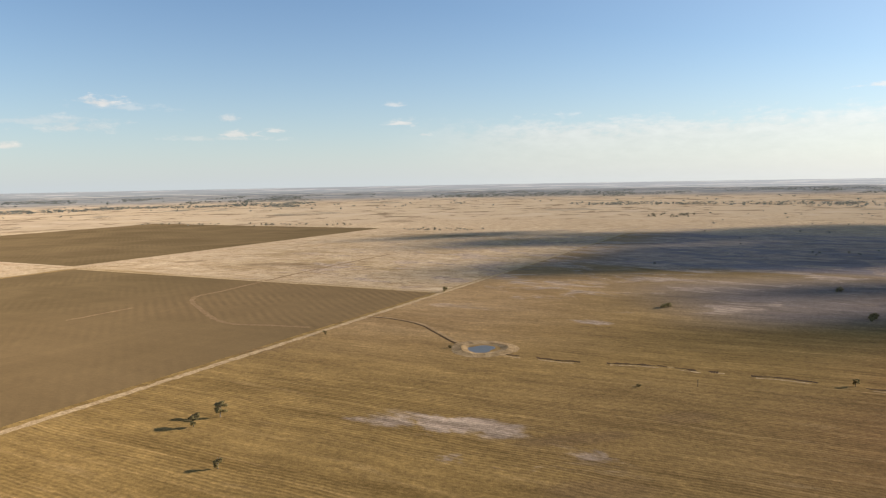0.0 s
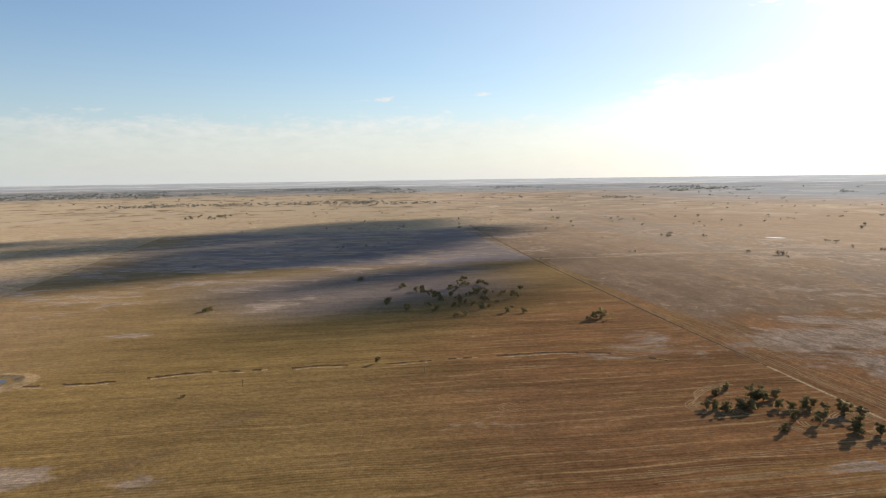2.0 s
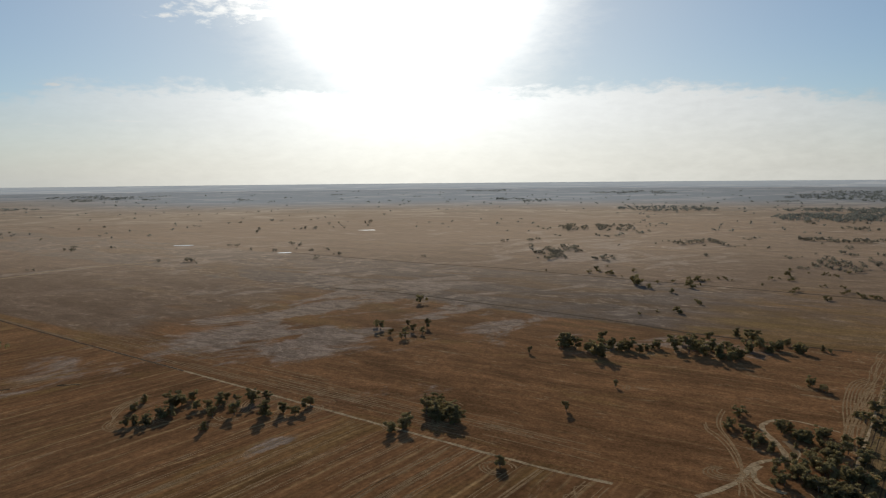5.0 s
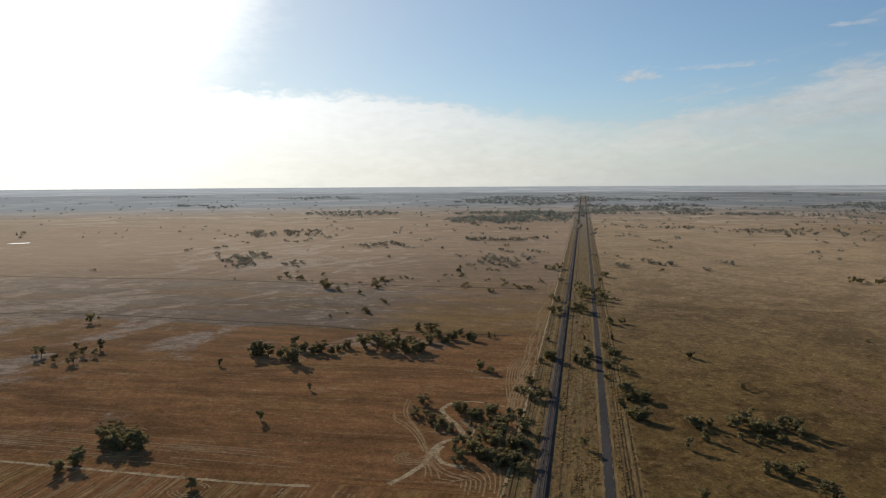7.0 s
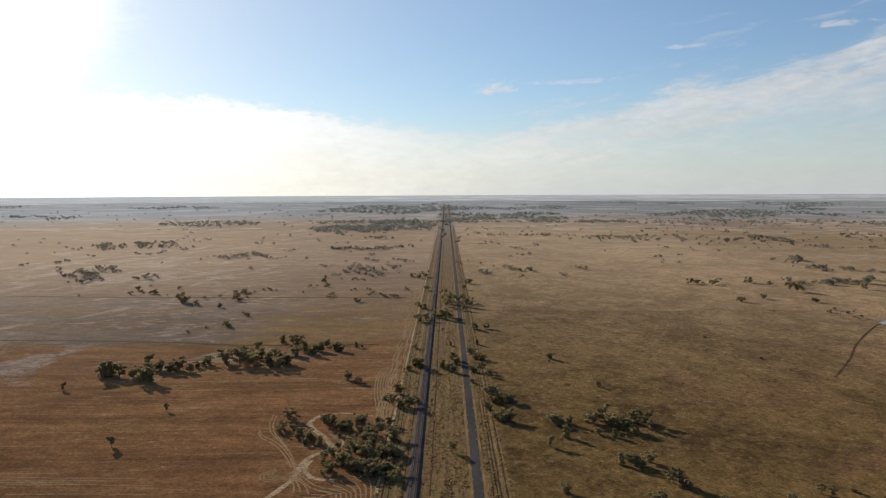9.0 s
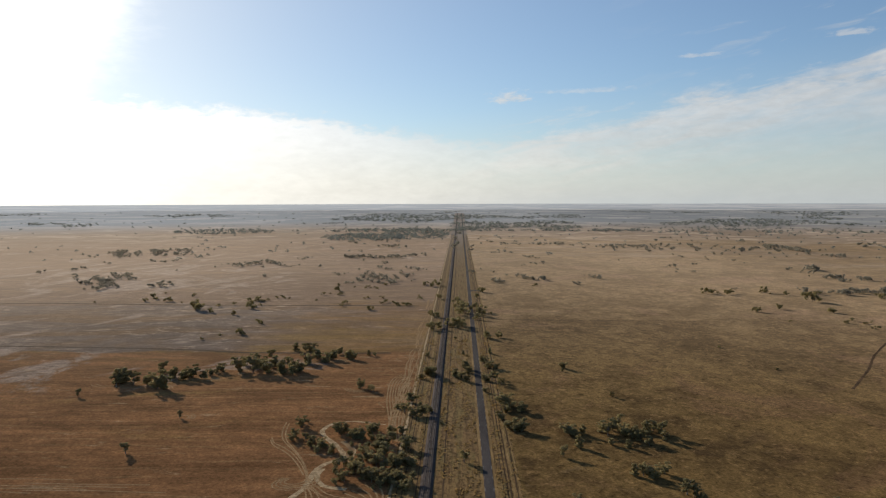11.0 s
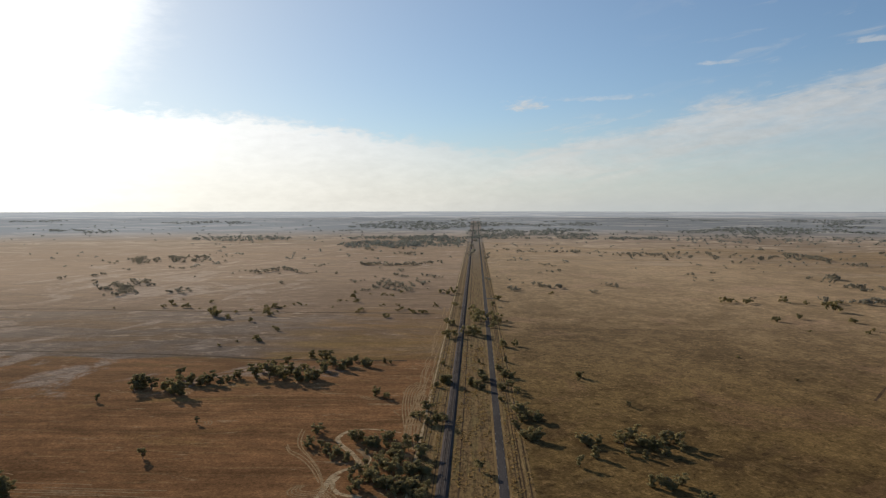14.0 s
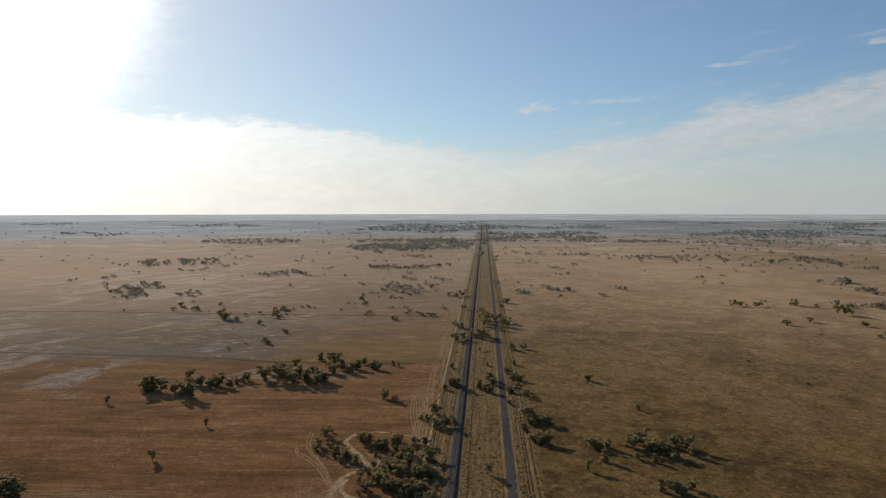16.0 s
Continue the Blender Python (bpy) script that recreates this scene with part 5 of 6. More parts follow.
SOUTH_PLAIN_A = [
    (819, -539, 4.7), (405, -285, 2.2), (341, -275, 2.2), (656, -688, 7.6), (657, -698, 5.4), (664, -709, 3.1), (412, -444, 2.2), (654, -705, 2.3),
    (638, -704, 6.1), (644, -716, 5.4), (528, -624, 4.6), (524, -623, 5.3), (634, -761, 4.0), (629, -759, 7.1), (615, -754, 2.3), (341, -422, 2.2),
    (527, -660, 5.5), (604, -765, 4.7), (599, -764, 3.9), (467, -598, 2.5), (590, -785, 3.9), (599, -801, 7.2), (587, -790, 4.8), (548, -742, 10.4),
    (571, -779, 6.2), (586, -805, 4.8), (487, -687, 5.4), (483, -687, 4.1), (440, -642, 3.1), (437, -641, 2.5), (445, -659, 3.2), (428, -653, 2.2)]
SOUTH_PLAIN_B = [
    (427, -655, 2.2), (410, -635, 2.4), (429, -665, 2.2), (405, -638, 3.1), (521, -828, 7.1)]
SOUTH_FAR_A = [
    (1036, -556, 4.7), (1855, -1029, 5.1), (1062, -590, 2.9), (1929, -1078, 5.3), (1771, -1011, 4.9), (1721, -992, 6.3), (1376, -794, 3.8), (1004, -582, 4.6),
    (906, -526, 5.0), (1373, -801, 3.8), (880, -515, 6.5), (873, -514, 5.7), (1370, -808, 3.8), (1665, -991, 6.2), (1852, -1103, 5.2), (882, -527, 3.3),
    (1641, -987, 6.1), (1489, -898, 2.8), (952, -575, 3.6), (1616, -983, 4.5), (1630, -1010, 4.6), (931, -581, 5.3), (1606, -1004, 4.5), (944, -591, 3.6),
    (1622, -1027, 3.1), (1267, -807, 3.6), (920, -586, 5.2), (1093, -698, 3.1), (899, -577, 5.1), (1252, -804, 3.6), (1237, -803, 4.7), (1612, -1047, 3.1)]
SOUTH_FAR_B = [
    (896, -583, 5.1), (1116, -728, 3.2), (1234, -809, 4.7), (888, -583, 5.1), (1606, -1061, 3.1), (1208, -799, 3.5), (1093, -723, 4.2), (878, -588, 5.9),
    (1560, -1048, 7.5), (1127, -760, 3.3), (876, -591, 6.8), (1097, -741, 5.3), (894, -606, 3.5), (1593, -1090, 4.6), (1588, -1100, 4.6), (1562, -1099, 7.6),
    (1520, -1080, 4.5), (1556, -1113, 7.6), (1573, -1132, 4.6), (1507, -1108, 3.0), (818, -603, 4.1), (1487, -1100, 4.4), (810, -604, 4.9), (1409, -1070, 4.2),
    (1406, -1075, 4.2), (1489, -1148, 4.5), (897, -693, 2.7), (870, -676, 4.4), (875, -683, 2.7), (1427, -1127, 4.4), (854, -676, 6.1), (1440, -1149, 5.9)]
SOUTH_FAR_C = [
    (1387, -1116, 5.7), (1451, -1177, 6.0), (1430, -1171, 5.9), (1427, -1177, 7.4), (1361, -1126, 7.1), (1440, -1200, 6.0), (1372, -1150, 5.7), (1085, -910, 3.4),
    (1385, -1170, 8.7), (1366, -1162, 7.2), (1447, -1238, 6.1), (1409, -1216, 6.0), (1389, -1209, 5.9), (1370, -1201, 4.4), (1386, -1217, 5.9), (1336, -1181, 4.3),
    (1399, -1238, 4.5), (1348, -1202, 5.8), (1410, -1266, 4.5), (1343, -1212, 4.3), (1282, -1164, 8.3), (1239, -1130, 5.4), (1402, -1283, 6.1), (1335, -1228, 4.4),
    (1304, -1204, 5.7), (1544, -1431, 6.7), (1379, -1280, 6.0), (1563, -1451, 5.1), (1314, -1228, 4.3), (1391, -1306, 7.6), (1282, -1208, 4.2), (1634, -1553, 5.4)]
SOUTH_FAR_D = [
    (1337, -1273, 4.4), (950, -905, 2.2), (1350, -1293, 7.5), (1627, -1567, 5.4), (1258, -1215, 7.0), (1144, -1107, 3.8), (953, -924, 4.3), (1284, -1247, 5.7),
    (944, -919, 4.2), (872, -849, 2.9), (898, -879, 3.0), (1517, -1487, 3.4), (1387, -1368, 6.2), (1093, -1081, 3.7), (1612, -1598, 5.4), (1344, -1357, 7.6),
    (1480, -1505, 5.1), (955, -972, 3.3), (1294, -1318, 8.9), (859, -877, 3.9), (1262, -1294, 5.8), (952, -977, 3.3), (1206, -1243, 5.5), (1217, -1262, 5.6),
    (1363, -1418, 4.7), (1061, -1116, 2.5), (1538, -1623, 5.4), (1021, -1079, 3.6), (1232, -1316, 5.8), (1118, -1199, 5.3), (1286, -1384, 4.5), (1524, -1651, 5.4)]
SOUTH_FAR_E = [
    (1313, -1424, 4.6), (1538, -1684, 5.5), (1099, -1205, 5.2), (1154, -1274, 5.5), (1510, -1678, 5.4), (1209, -1364, 7.3), (668, -754, 3.2), (980, -1107, 3.6),
    (1110, -1255, 4.0), (1084, -1238, 2.6), (1152, -1319, 8.4), (1436, -1652, 7.0), (1150, -1323, 9.8), (931, -1076, 2.3), (1399, -1617, 5.1), (1173, -1357, 5.7),
    (1154, -1356, 8.6), (1191, -1404, 4.4), (1201, -1426, 6.0), (1197, -1435, 4.5), (1013, -1220, 3.8), (1217, -1483, 9.2), (1138, -1391, 7.2), (1174, -1440, 11.9),
    (1056, -1299, 5.4), (1159, -1430, 13.3), (983, -1223, 3.8), (1208, -1503, 7.7), (1205, -1509, 7.7), (1103, -1386, 8.5), (1174, -1484, 7.6), (1159, -1473, 9.0)]
SOUTH_FAR_F = [
    (807, -1032, 4.2), (991, -1268, 3.9), (1143, -1464, 8.9), (812, -1044, 5.3), (1127, -1455, 10.3), (1112, -1447, 10.2), (1021, -1338, 4.0), (1097, -1438, 10.1),
    (1082, -1430, 10.0), (773, -1023, 4.1), (795, -1058, 3.2), (607, -808, 7.3), (1068, -1422, 8.5), (1054, -1414, 8.5), (798, -1073, 7.5), (1001, -1348, 8.1),
    (724, -976, 2.9), (1073, -1450, 5.8), (796, -1078, 8.6), (782, -1065, 9.5), (753, -1026, 7.1), (780, -1069, 8.5), (785, -1081, 5.4), (595, -821, 4.1),
    (1063, -1472, 5.8), (979, -1362, 4.0), (705, -982, 3.9), (698, -980, 4.8), (974, -1371, 4.0), (587, -827, 4.9), (701, -991, 6.8), (592, -841, 3.3)]
SOUTH_FAR_G = [
    (952, -1353, 6.6), (694, -989, 5.8), (958, -1372, 4.0), (686, -988, 6.8), (955, -1379, 5.4), (684, -993, 6.8), (935, -1358, 6.6), (661, -961, 5.6),
    (569, -830, 7.3), (942, -1376, 6.7), (659, -965, 4.7), (568, -833, 7.3), (563, -832, 3.2), (589, -874, 5.9), (572, -856, 6.6), (677, -1020, 3.9),
    (569, -860, 5.8), (1158, -1752, 6.7), (675, -1024, 3.9), (567, -863, 5.8), (1168, -1779, 6.8), (569, -872, 5.9), (657, -1007, 5.8), (1097, -1682, 8.0),
    (1107, -1708, 6.5), (650, -1004, 5.8), (1144, -1773, 6.8), (648, -1008, 5.8), (558, -868, 5.0), (1150, -1804, 8.6), (559, -877, 4.2), (555, -883, 8.4)]
SOUTH_FAR_H = [
    (1115, -1774, 5.0), (550, -881, 9.2), (629, -1010, 2.9), (1071, -1722, 4.9), (881, -1428, 5.4), (626, -1015, 4.8), (996, -1616, 6.1), (963, -1567, 4.4),
    (566, -922, 7.0), (629, -1025, 3.9), (878, -1433, 5.4), (1113, -1817, 6.8), (1078, -1789, 6.7), (606, -1007, 3.8), (531, -892, 5.0), (899, -1512, 7.0),
    (945, -1595, 10.4), (523, -884, 5.8), (963, -1633, 9.1), (533, -909, 5.1), (990, -1695, 6.3)]

for rows, label, group, grow in (
        (WEST, "lone dark gum tree standing in tan stubble", "scattered paddock trees", 1.2),
        (GROVE, "small dark gum tree in an open paddock grove", "trees of the paddock grove", 1.65),
        (GROVE_EDGE, "small dark gum tree in an open paddock grove", "trees of the paddock grove", 1.65),
        (BELT, "bushy green gum tree standing among sown rows", "trees of the sown field", 1.22),
        (ISLAND, "green gum tree standing alone in red stubble", "trees of the red stubble", 1.1),
        (COPSE, "tall bushy gum tree beside the farm track", "trees by the farm track", 1.15),
        (ROW_WEST, "dense green gum tree in a long clump", "trees of the long clump", 1.22),
        (ROW_EAST, "dense green gum tree in a long clump", "trees of the long clump", 1.22),
        (RAILSIDE, "bushy gum tree in dense railside scrub", "trees beside the railway", 1.15),
        (RAILSIDE_B, "bushy gum tree in dense railside scrub", "trees beside the railway", 1.15),
        (RAILSIDE_C, "bushy gum tree in dense railside scrub", "trees beside the railway", 1.0),
        (VERGE_NORTH, "dark gum tree on the grassy railway verge", "trees of the railway verge", 1.15),
        (MEDIAN, "dark gum tree between the railway and road", "trees between railway and road", 1.15),
        (VERGE_SOUTH, "dark gum tree along the road verge", "trees of the road verge", 1.15),
        (VERGE_NEAR, "spreading gum tree along the road verge", "trees of the road verge", 1.15),
        (PASTURE, "spreading olive gum tree in brown pasture", "trees of the roadside pasture", 1.12),
        (PASTURE_B, "spreading olive gum tree in brown pasture", "trees of the roadside pasture", 1.12),
        (NORTH_PLAIN_A + NORTH_PLAIN_B + NORTH_PLAIN_C, "small dark gum tree on the open grey plain", "trees of the eastern plain", 1.15),
        (NORTH_FAR_A + NORTH_FAR_B + NORTH_FAR_C + NORTH_FAR_D + NORTH_FAR_E + NORTH_FAR_F + NORTH_FAR_G + NORTH_FAR_H, "far dark gum tree on the bare plain", "far trees of the plain", 1.15),
        (SOUTH_PLAIN_A + SOUTH_PLAIN_B, "small dark gum tree in straw-brown pasture", "trees of the southern pasture", 1.15),
        (SOUTH_FAR_A + SOUTH_FAR_B + SOUTH_FAR_C + SOUTH_FAR_D + SOUTH_FAR_E + SOUTH_FAR_F + SOUTH_FAR_G + SOUTH_FAR_H, "far dark gum tree in straw-brown pasture", "far trees of the southern pasture", 1.15)):
    for x, y, h in rows:
        if ("far" in label or "dense" in label) and placing.random() < 0.55:
            away, aside, k = placing.gauss(0, 9.0 if "far" in label else 4.0), placing.gauss(0, 4.0), 1.0 / hypot(x, y)
            gum(x + (x * away - y * aside) * k, y + (y * away + x * aside) * k, h * grow * placing.uniform(0.6, 0.95), label, group, 1.1)
        gum(x, y, h * grow, label, group, *((1.02, (0, 1, 2, 3, 4, 6)) if "bushy" in label or "dense" in label else (1.0, (2, 5, 7)) if "lone" in label else (1.08,)))

# clumps too far off for their trees to be set singly: middle, two half-axes, number, height
for cx, cy, ax, ay, bx, by, count, h in (
        (1722, -53, -17, -44, 102, -4, 24, 8.0), (1745, -150, -18, -46, 130, -12, 26, 8.0),
        (709, 2171, 77, -28, 29, 89, 16, 9.0), (-8, 1754, 125, -32, 0, 42, 24, 5.0), (-603, 2101, 351, -95, -16, 57, 30, 6.5)):
    for _ in range(int(count * 1.5)):
        a, r = placing.uniform(0, 6.28), placing.random() ** 0.5
        x, y = cx + r * (cos(a) * ax + sin(a) * bx), cy + r * (cos(a) * ay + sin(a) * by)
        gum(x, y, h * placing.uniform(0.55, 1.0), "distant dark gum tree in a loose clump", "distant clumps of trees")


tagged(new("paddock_trunks", mesh_of("paddock_trunks", *MID_TRUNKS, BARK)), "grey trunks of gum trees scattered over the paddocks", "tree trunks", kind="stuff")
tagged(new("paddock_trees", mesh_of("paddock_trees", *MID_LEAVES, LEAF)), "olive-green crowns of gum trees scattered over the paddocks", "trees", kind="stuff")
tagged(new("far_trunks", mesh_of("far_trunks", *FAR_TRUNKS, BARK)), "grey trunks of far scattered gum trees", "tree trunks", kind="stuff")
tagged(new("far_trees", mesh_of("far_trees", *FAR_LEAVES, HAZED_LEAF)), "dark crowns of far gum trees scattered over the plain", "trees", kind="stuff")


# ---- far woods and scrub, that nobody could count ----
def far_scrub():
    rnd = random.Random(5)
    verts, faces = [], []

    def clump(x, y, h, m=12):
        """h is the height of the true tree: the far plain is drawn together."""
        r = hypot(x, y)
        far = 2000.0 - 2900.0 * log(max(1.0 - (r - 2000.0) / 2900.0, 0.0017)) if r > 2000 else r
        z, k = lift(x, y), h * r / far
        for _ in range(m):
            c = Vector((x + rnd.gauss(0, h * 0.4), y + rnd.gauss(0, h * 0.4), z + k * rnd.uniform(0.2, 0.9)))
            e = Vector((rnd.gauss(0, 1), rnd.gauss(0, 1), rnd.gauss(0, 0.3))).normalized() * h * rnd.uniform(0.2, 0.36)
            g = Vector((e.y, -e.x, 0)).normalized().lerp(Vector((0, 0, 1)), rnd.uniform(0.3, 0.9)).normalized() * k * rnd.uniform(0.16, 0.3)
            b = len(verts)
            verts.extend((tuple(c - e), tuple(c - g), tuple(c + e), tuple(c + g)))
            faces.append((b, b + 1, b + 2, b + 3))

    def belt(az0, az1, r0, r1, count, h):
        """Trees gathered in belts over the far plain."""
        for _ in range(count):
            az, r = radians(rnd.uniform(az0, az1)), rnd.uniform(r0, r1)
            x, y = r * sin(az), r * cos(az)
            v = noise.noise(Vector((x * 0.0016, y * 0.0016, 3.0))) + 0.6 * noise.noise(Vector((x * 0.005, y * 0.005, 9.0)))
            if v > (0.46 if 0.6 < az < 1.85 else 0.1 if az > 1.2 or r > 3900 else 0.42) or rnd.random() < 0.012:
                clump(x, y, h * rnd.uniform(0.6, 1.2))

    belt(-60, -8, 2950, 4450, 11000, 8)
    belt(-8, 60, 3000, 4450, 11000, 8)
    belt(60, 100, 3000, 4450, 6000, 8)
    belt(100, 170, 2600, 4450, 14000, 8)
    for cx, cy, ax, ay, bx, by, count in ((2130, -767, -52, -125, 189, -68, 260), (2250, -998, -46, -107, 315, -140, 340), (2663, -420, -40, -170, 160, -30, 160), (2700, -1500, -60, -120, 260, -150, 150),
                                          (1750, -2050, -300, -250, 180, -200, 130), (1250, 2780, 330, -130, 50, 110, 120), (1500, 2500, 260, -150, 60, 90, 70), (820, 3000, 300, -60, 30, 120, 110),
                                          (-1750, 3000, 200, 100, 60, -120, 200), (-1250, 3300, 330, 60, 20, -90, 200)):
        for _ in range(count):
            a, r = rnd.uniform(0, 6.28), rnd.random() ** 0.5
            clump(cx + r * (cos(a) * ax + sin(a) * bx), cy + r * (cos(a) * ay + sin(a) * by), rnd.uniform(5, 9))
    for _ in range(240):
        az, r = radians(rnd.uniform(95, 165)), rnd.uniform(1500, 3300)
        clump(r * sin(az), r * cos(az), rnd.uniform(4, 7))
    for _ in range(120):
        az, r = radians(rnd.uniform(20, 95)), rnd.uniform(1600, 3000)
        clump(r * sin(az), r * cos(az), rnd.uniform(3.5, 6))
    tagged(new("far_scrub", mesh_of("far_scrub", verts, faces, HAZED_SCRUB)), "grey-green belts of far scrub across the plain", "scrub", kind="stuff")


far_scrub()

# ---- dry tussocks on the verges ----
def tussocks():
    rnd = random.Random(31)
    verts, faces = [], []
    for _ in range(5200):
        s = 190.0 + 420.0 * rnd.random() ** 1.4
        n = rnd.choice((rnd.uniform(-2.0, 17.0), rnd.uniform(-2.0, 17.0), rnd.uniform(24.5, 36.0), rnd.uniform(-19.0, -9.0)))
        if noise.noise(Vector((s * 0.05, n * 0.22, 4.0))) + 0.5 * noise.noise(Vector((s * 0.2, n * 0.6, 1.0))) < -0.02:
            continue
        x, y = gp(s, n)
        h, w = rnd.uniform(0.25, 0.65), rnd.uniform(0.25, 0.6)
        for _ in range(7):
            a = rnd.uniform(0, 6.28)
            e = Vector((cos(a), sin(a), 0)) * w * rnd.uniform(0.35, 0.7)
            lean = Vector((rnd.uniform(-0.5, 0.5) * w, rnd.uniform(-0.5, 0.5) * w, h * rnd.uniform(0.6, 1.0)))
            c = Vector((x + rnd.gauss(0, w * 0.5), y + rnd.gauss(0, w * 0.5), 0.02))
            b = len(verts)
            verts.extend((tuple(c - e * 0.5), tuple(c + e * 0.5), tuple(c + e + lean), tuple(c - e * 0.8 + lean)))
            faces.append((b, b + 1, b + 2, b + 3))
    tagged(new("grass_tussocks", mesh_of("grass_tussocks", verts, faces, TUSSOCK)), "straw-yellow dry grass tussocks along the road and railway", "grass", kind="stuff")


tussocks()

# ---- small things in the paddocks ----
bush = new("shrub")
part("stems", KINDS[6][0], bush)
part("foliage", KINDS[6][1], bush, "dark low foliage")
bush.matrix_basis = Matrix.LocRotScale((111, 399, -0.3), None, (0.42, 0.42, 0.28))
tagged(bush, "dark low shrub beside a pale scrape in stubble", "shrub")
o = copy_thing(bush, Matrix())
o.matrix_basis = Matrix.LocRotScale((3, 502, -0.3), Euler((0, 0, 2)), (0.5, 0.5, 0.4))
tagged(o, "dark round shrub beside the farm dam", "shrub")


def pole(x, y, h, label="weathered timber pole standing in the stubble"):
    ob = new("pole")
    ob.location = (x, y, 0)
    for name, kind in (("post", 0), ("crossarm", 1)):
        me = bpy.data.meshes.new(name)
        bm = bmesh.new()
        if kind == 0:
            bmesh.ops.create_cone(bm, cap_ends=True, segments=8, radius1=0.16, radius2=0.11, depth=h, matrix=Matrix.Translation((0, 0, h / 2)))
        else:
            bmesh.ops.create_cube(bm, size=1, matrix=Matrix.LocRotScale((0, 0, h - 0.35), None, (1.1, 0.1, 0.12)))
        bm.to_mesh(me)
        bm.free()
        me.materials.append(TIMBER)
        part(name, me, ob)
    tagged(ob, label, "pole", "poles in the paddocks")


pole(144.5, 397.3, 4.2)
pole(241.6, 351.9, 5.2)
pole(419.7, -630.5, 5.5, "thin grey pole standing beside the pasture dam")

# wheel marks of the seeder, where it swung round trees
loops = []
for cx, cy, r, a0, a1 in ((322, 210, 7, 60, 240), (322, 210, 8.6, 60, 235), (322, 210, 10.2, 70, 230), (322, 210, 12, 80, 220),
                          (363, 126, 7, -60, 80), (363, 126, 10, -60, 80), (336, 76, 6, 30, 220), (336, 76, 8, 30, 220), (364, 58, 9, -60, 60), (364, 58, 12, -60, 60), (291, 24, 6, -90, 60), (290, 24, 8, -90, 60),
                          (556, 140, 22, 60, 260), (556, 140, 25, 70, 250), (517, -6, 12, 100, 220), (517, -6, 15, 100, 220), (242, 273, 5, 0, 300), (242, 273, 7, 20, 280)):
    loops.append([(cx + r * cos(radians(a0 + (a1 - a0) * i / 7)), cy + r * sin(radians(a0 + (a1 - a0) * i / 7))) for i in range(8)])
for j in range(4):
    loops.append([(363.5 - j * 0.6, 166.5 - j * 1.7), (356, 166 - j * 1.7), (350, 163.5 - j * 1.7), (345, 163 - j * 1.5)])
    loops.append([(362, 145.5 - j * 1.6), (356, 145.5 - j * 1.5), (351, 143.5 - j * 1.5), (345, 143 - j * 1.4)])
    loops.append([(320 + j * 3, 219 + j), (335, 224 + j * 1.4), (350, 227 + j * 1.6), (366, 224 + j * 1.5)])
for pts in ([(379.4, -85.8), (368.1, -81.2), (355.9, -77.9), (344.9, -77.5), (333.0, -78.3), (320.6, -78.2), (308.8, -77.0), (295.7, -74.6)],
            [(376.7, -86.6), (363.8, -81.6), (351.6, -78.9), (339.7, -78.9), (327.5, -79.0), (315.8, -78.2), (303.9, -76.6)],
            [(358.6, -73.2), (349.5, -72.5), (342.8, -74.8), (333.0, -76.7), (320.4, -77.1), (307.8, -76.2), (296.0, -74.2)],
            [(355.4, -71.9), (346.6, -71.3), (339.2, -73.3), (328.9, -75.1), (315.9, -75.3), (302.9, -74.4)],
            [(292.3, -73.4), (286.3, -74.6), (279.7, -75.0), (275.0, -76.8), (269.9, -81.6)], [(294.4, -74.5), (288.2, -76.1), (279.6, -77.6), (273.6, -81.6), (269.3, -87.2)],
            [(291.6, -72.2), (283.9, -72.0), (275.9, -70.6)], [(290.1, -72.5), (281.5, -74.1), (272.2, -73.0)], [(290.9, -71.1), (283.6, -70.2), (276.2, -68.0)]):
    loops.append(pts)
for j in range(4):
    a, b = 298.5, -69.5
    loops.append([(a + (4.5 + 1.9 * j) * cos(radians(q)) * 0.75 - 0.6 * j, b + (4.5 + 1.9 * j) * sin(radians(q))) for q in range(20, 271, 25)])
for j in range(9):
    loops.append([gp(262 + 3 * (j % 3), 36.5 + 1.9 * j), gp(276, 37 + 2.0 * j), gp(288 - 2 * j, 39 + 2.3 * j), gp(296 - 3 * j, 44 + 2.4 * j)])
for j in range(7):
    loops.append([gp(470 + 2 * j, 37 + 1.5 * j), gp(458 + j, 41 + 1.8 * j), gp(440 - 3 * j, 42 + 1.4 * j), gp(405 - 4 * j, 38 + 1.2 * j)])
for j in range(6):
    loops.append([gp(190 + j * 9, 110 + 3 * (j % 3)), gp(196 + j * 9, 118), gp(203 + j * 9, 122), gp(208 + j * 9, 117)])
for j in range(4):
    loops.append([gp(345 + j, 36.5 + j), gp(372, 39 + 1.8 * j), gp(396 + 4 * j, 40 + 1.5 * j), gp(450 + 10 * j, 38 + j)])
scuff = random.Random(8)
for j in range(30):
    s0, n0 = scuff.uniform(330, 800), scuff.uniform(36.5, 45.0)
    loops.append([gp(s0 + d, n0 + scuff.uniform(-0.9, 0.9)) for d in (0, 16, 34, 50, 66)])
for j in range(9):
    s0 = 395 + 42 * j + scuff.uniform(-10, 10)
    loops.append([gp(s0, 37), gp(s0 + 9, 41), gp(s0 + 15, 46), gp(s0 + 12, 52 + scuff.uniform(0, 4)), gp(s0 + 2, 50)])
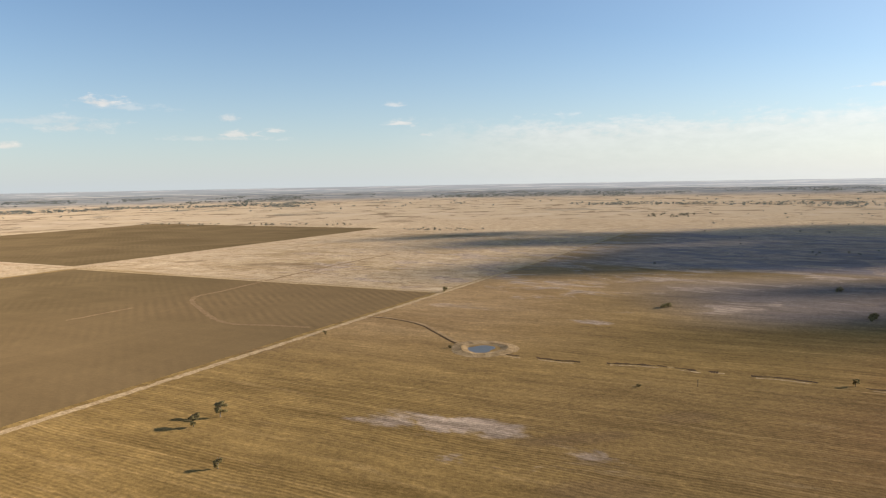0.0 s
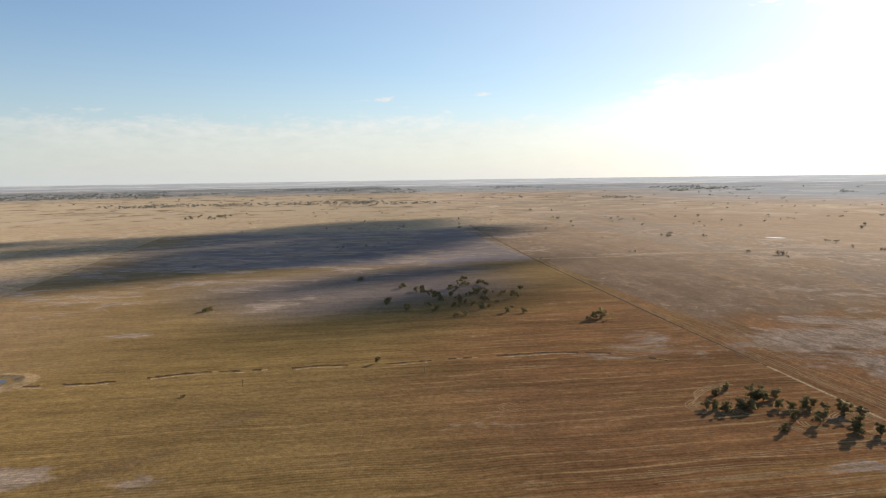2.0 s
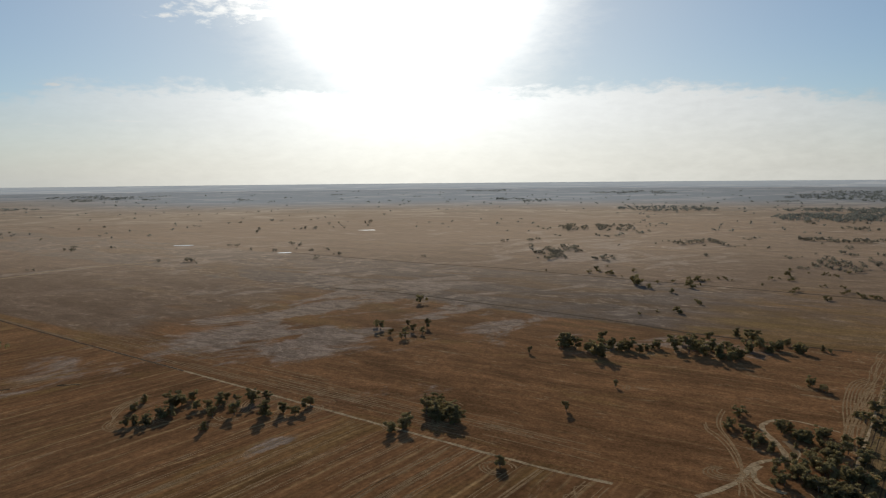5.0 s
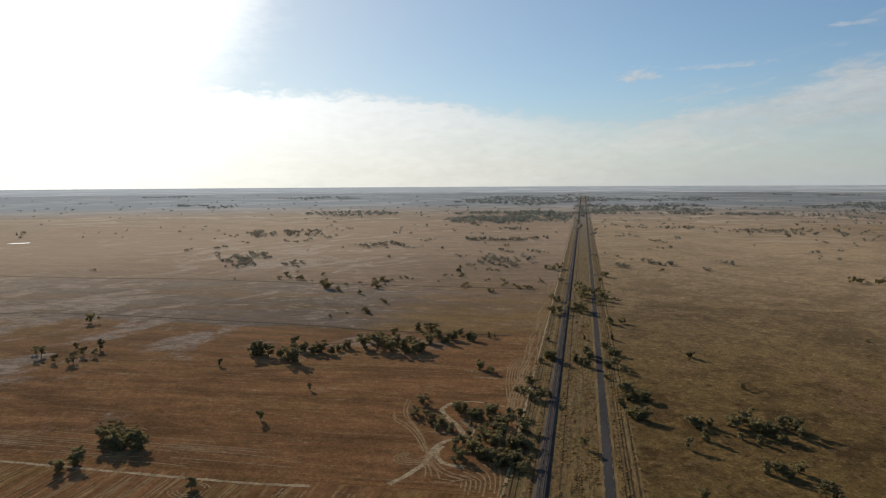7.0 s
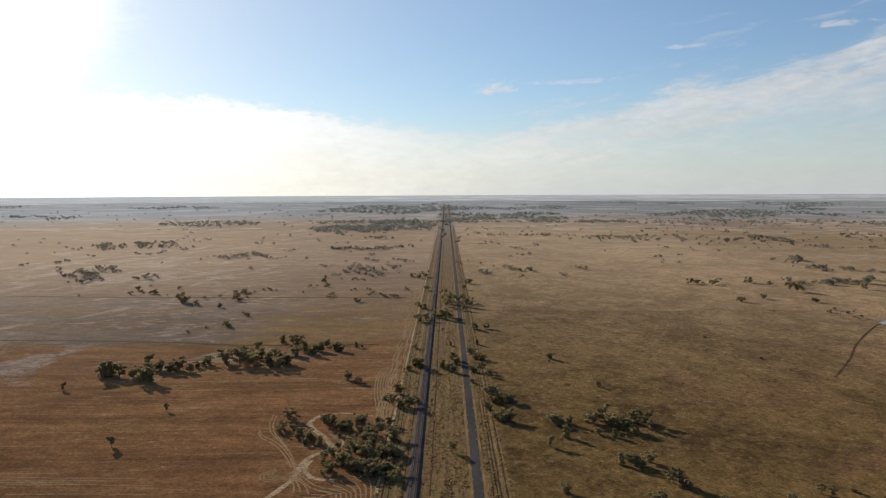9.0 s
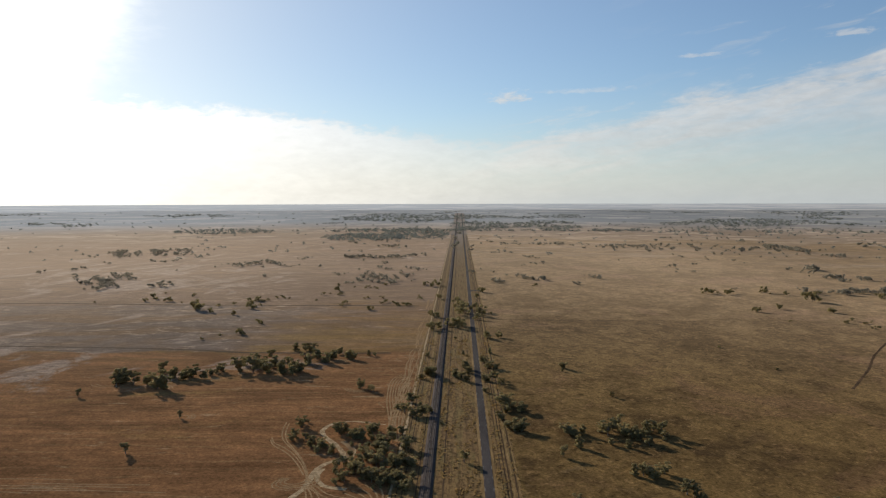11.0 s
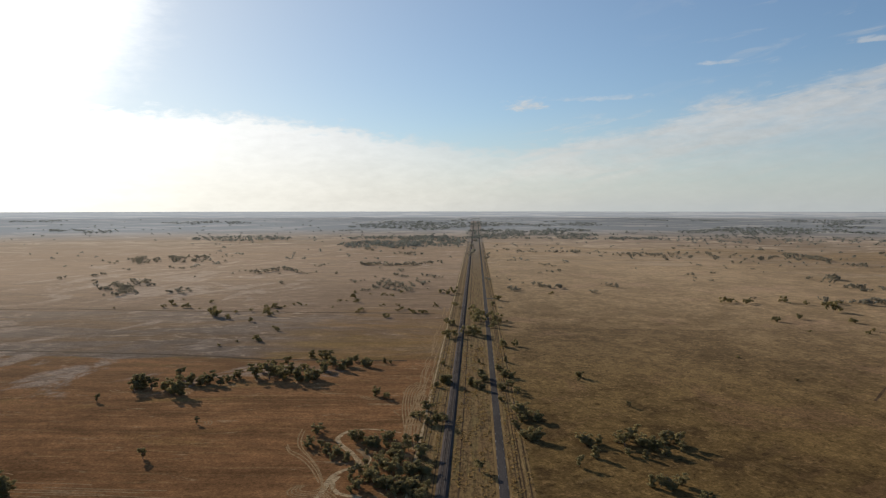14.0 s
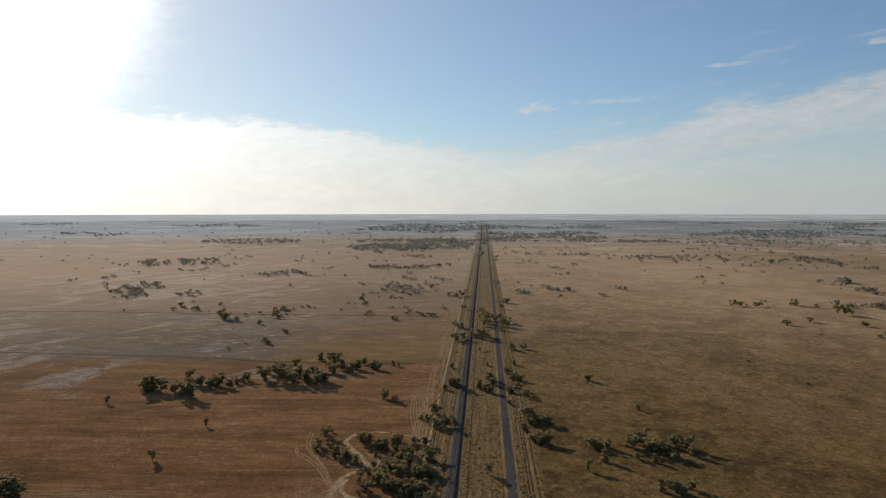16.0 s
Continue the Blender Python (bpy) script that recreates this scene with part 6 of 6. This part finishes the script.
for rows in (BELT, ISLAND, COPSE, ROW_WEST, ROW_EAST):
    for x, y, h in rows[::2]:
        a0, r0 = scuff.uniform(0, 360), scuff.uniform(4.5, 7.0)
        for j in range(3):
            r, turn = r0 + 1.7 * j, scuff.uniform(70, 130)
            loops.append([(x + r * cos(radians(a0 + turn * i / 5)), y + r * sin(radians(a0 + turn * i / 5))) for i in range(6)])
for j in range(60):
    s0, n0 = 266 + 2.3 * scuff.randint(0, 13), scuff.uniform(120, 520)
    loops.append([gp(s0 + scuff.uniform(-0.6, 0.6) + 0.012 * (n0 + d - 150), n0 + d) for d in (0, 14, 30, 30 + scuff.uniform(8, 40))])
tagged(new("wheel_marks", ribbons("wheel_marks", loops, 0.75, 0.13, WHEEL)), "pale curving wheel marks round trees in the red stubble", "wheel marks", kind="stuff")
straights = []
rnd_lines = random.Random(3)
for j in range(69):
    n = 62 + 9.6 * (j % 23) + rnd_lines.uniform(-1.2, 1.2)
    s0 = rnd_lines.uniform(90, 225)
    for d in (0.0, 1.9):
        straights.append([gp(s0, n + d), gp(min(s0 + rnd_lines.uniform(25, 90), 255), n + d + rnd_lines.uniform(-0.3, 0.3))])
tagged(new("wheel_lines", ribbons("wheel_lines", straights, 0.5, 0.07, WHEEL, 0.6)), "pale broken wheel lines along the sown rows", "wheel marks", kind="stuff")


# ---- clouds between the sun and the plain ----
def cloud(footprints, seed, z=1900.0):
    """Puffs that hang where the sun throws their shade upon the given patches of the plain."""
    rnd = random.Random(seed)
    bm = bmesh.new()
    shift = SUN / SUN.z
    for cx, cy, ra, rb, turn, count in footprints:
        for _ in range(count):
            a, r = rnd.uniform(0, 6.28), rnd.random() ** 0.6
            u, v = ra * r * cos(a), rb * r * sin(a)
            h = z + rnd.uniform(-30, 60)
            x, y = cx + u * cos(turn) - v * sin(turn) + shift.x * h, cy + u * sin(turn) + v * cos(turn) + shift.y * h
            q = rnd.uniform(22, 60) * (1.1 - 0.6 * r)
            bmesh.ops.create_icosphere(bm, subdivisions=1, radius=q, matrix=Matrix.LocRotScale((x, y, h), Euler((rnd.random(), rnd.random(), rnd.random())), (1.5, 1.5, 0.5)))
    me = bpy.data.meshes.new("cloud")
    bm.to_mesh(me)
    bm.free()
    me.materials.append(VAPOUR)
    me.polygons.foreach_set("use_smooth", [True] * len(me.polygons))
    tagged(new("cloud", me), "low grey-white cumulus cloud shading the plain", "cloud", kind="structure")


cloud(((560, 1130, 440, 240, 0.35, 104), (330, 1420, 340, 140, 0.35, 36), (830, 1500, 340, 180, 0.3, 40), (180, 960, 150, 75, 0.1, 18), (60, 1560, 220, 18, 0.5, 12), (900, 1180, 220, 150, 0.5, 24)), 1)
cloud(((480, 715, 190, 26, 0.05, 11), (360, 540, 110, 55, 0.3, 6)), 2)
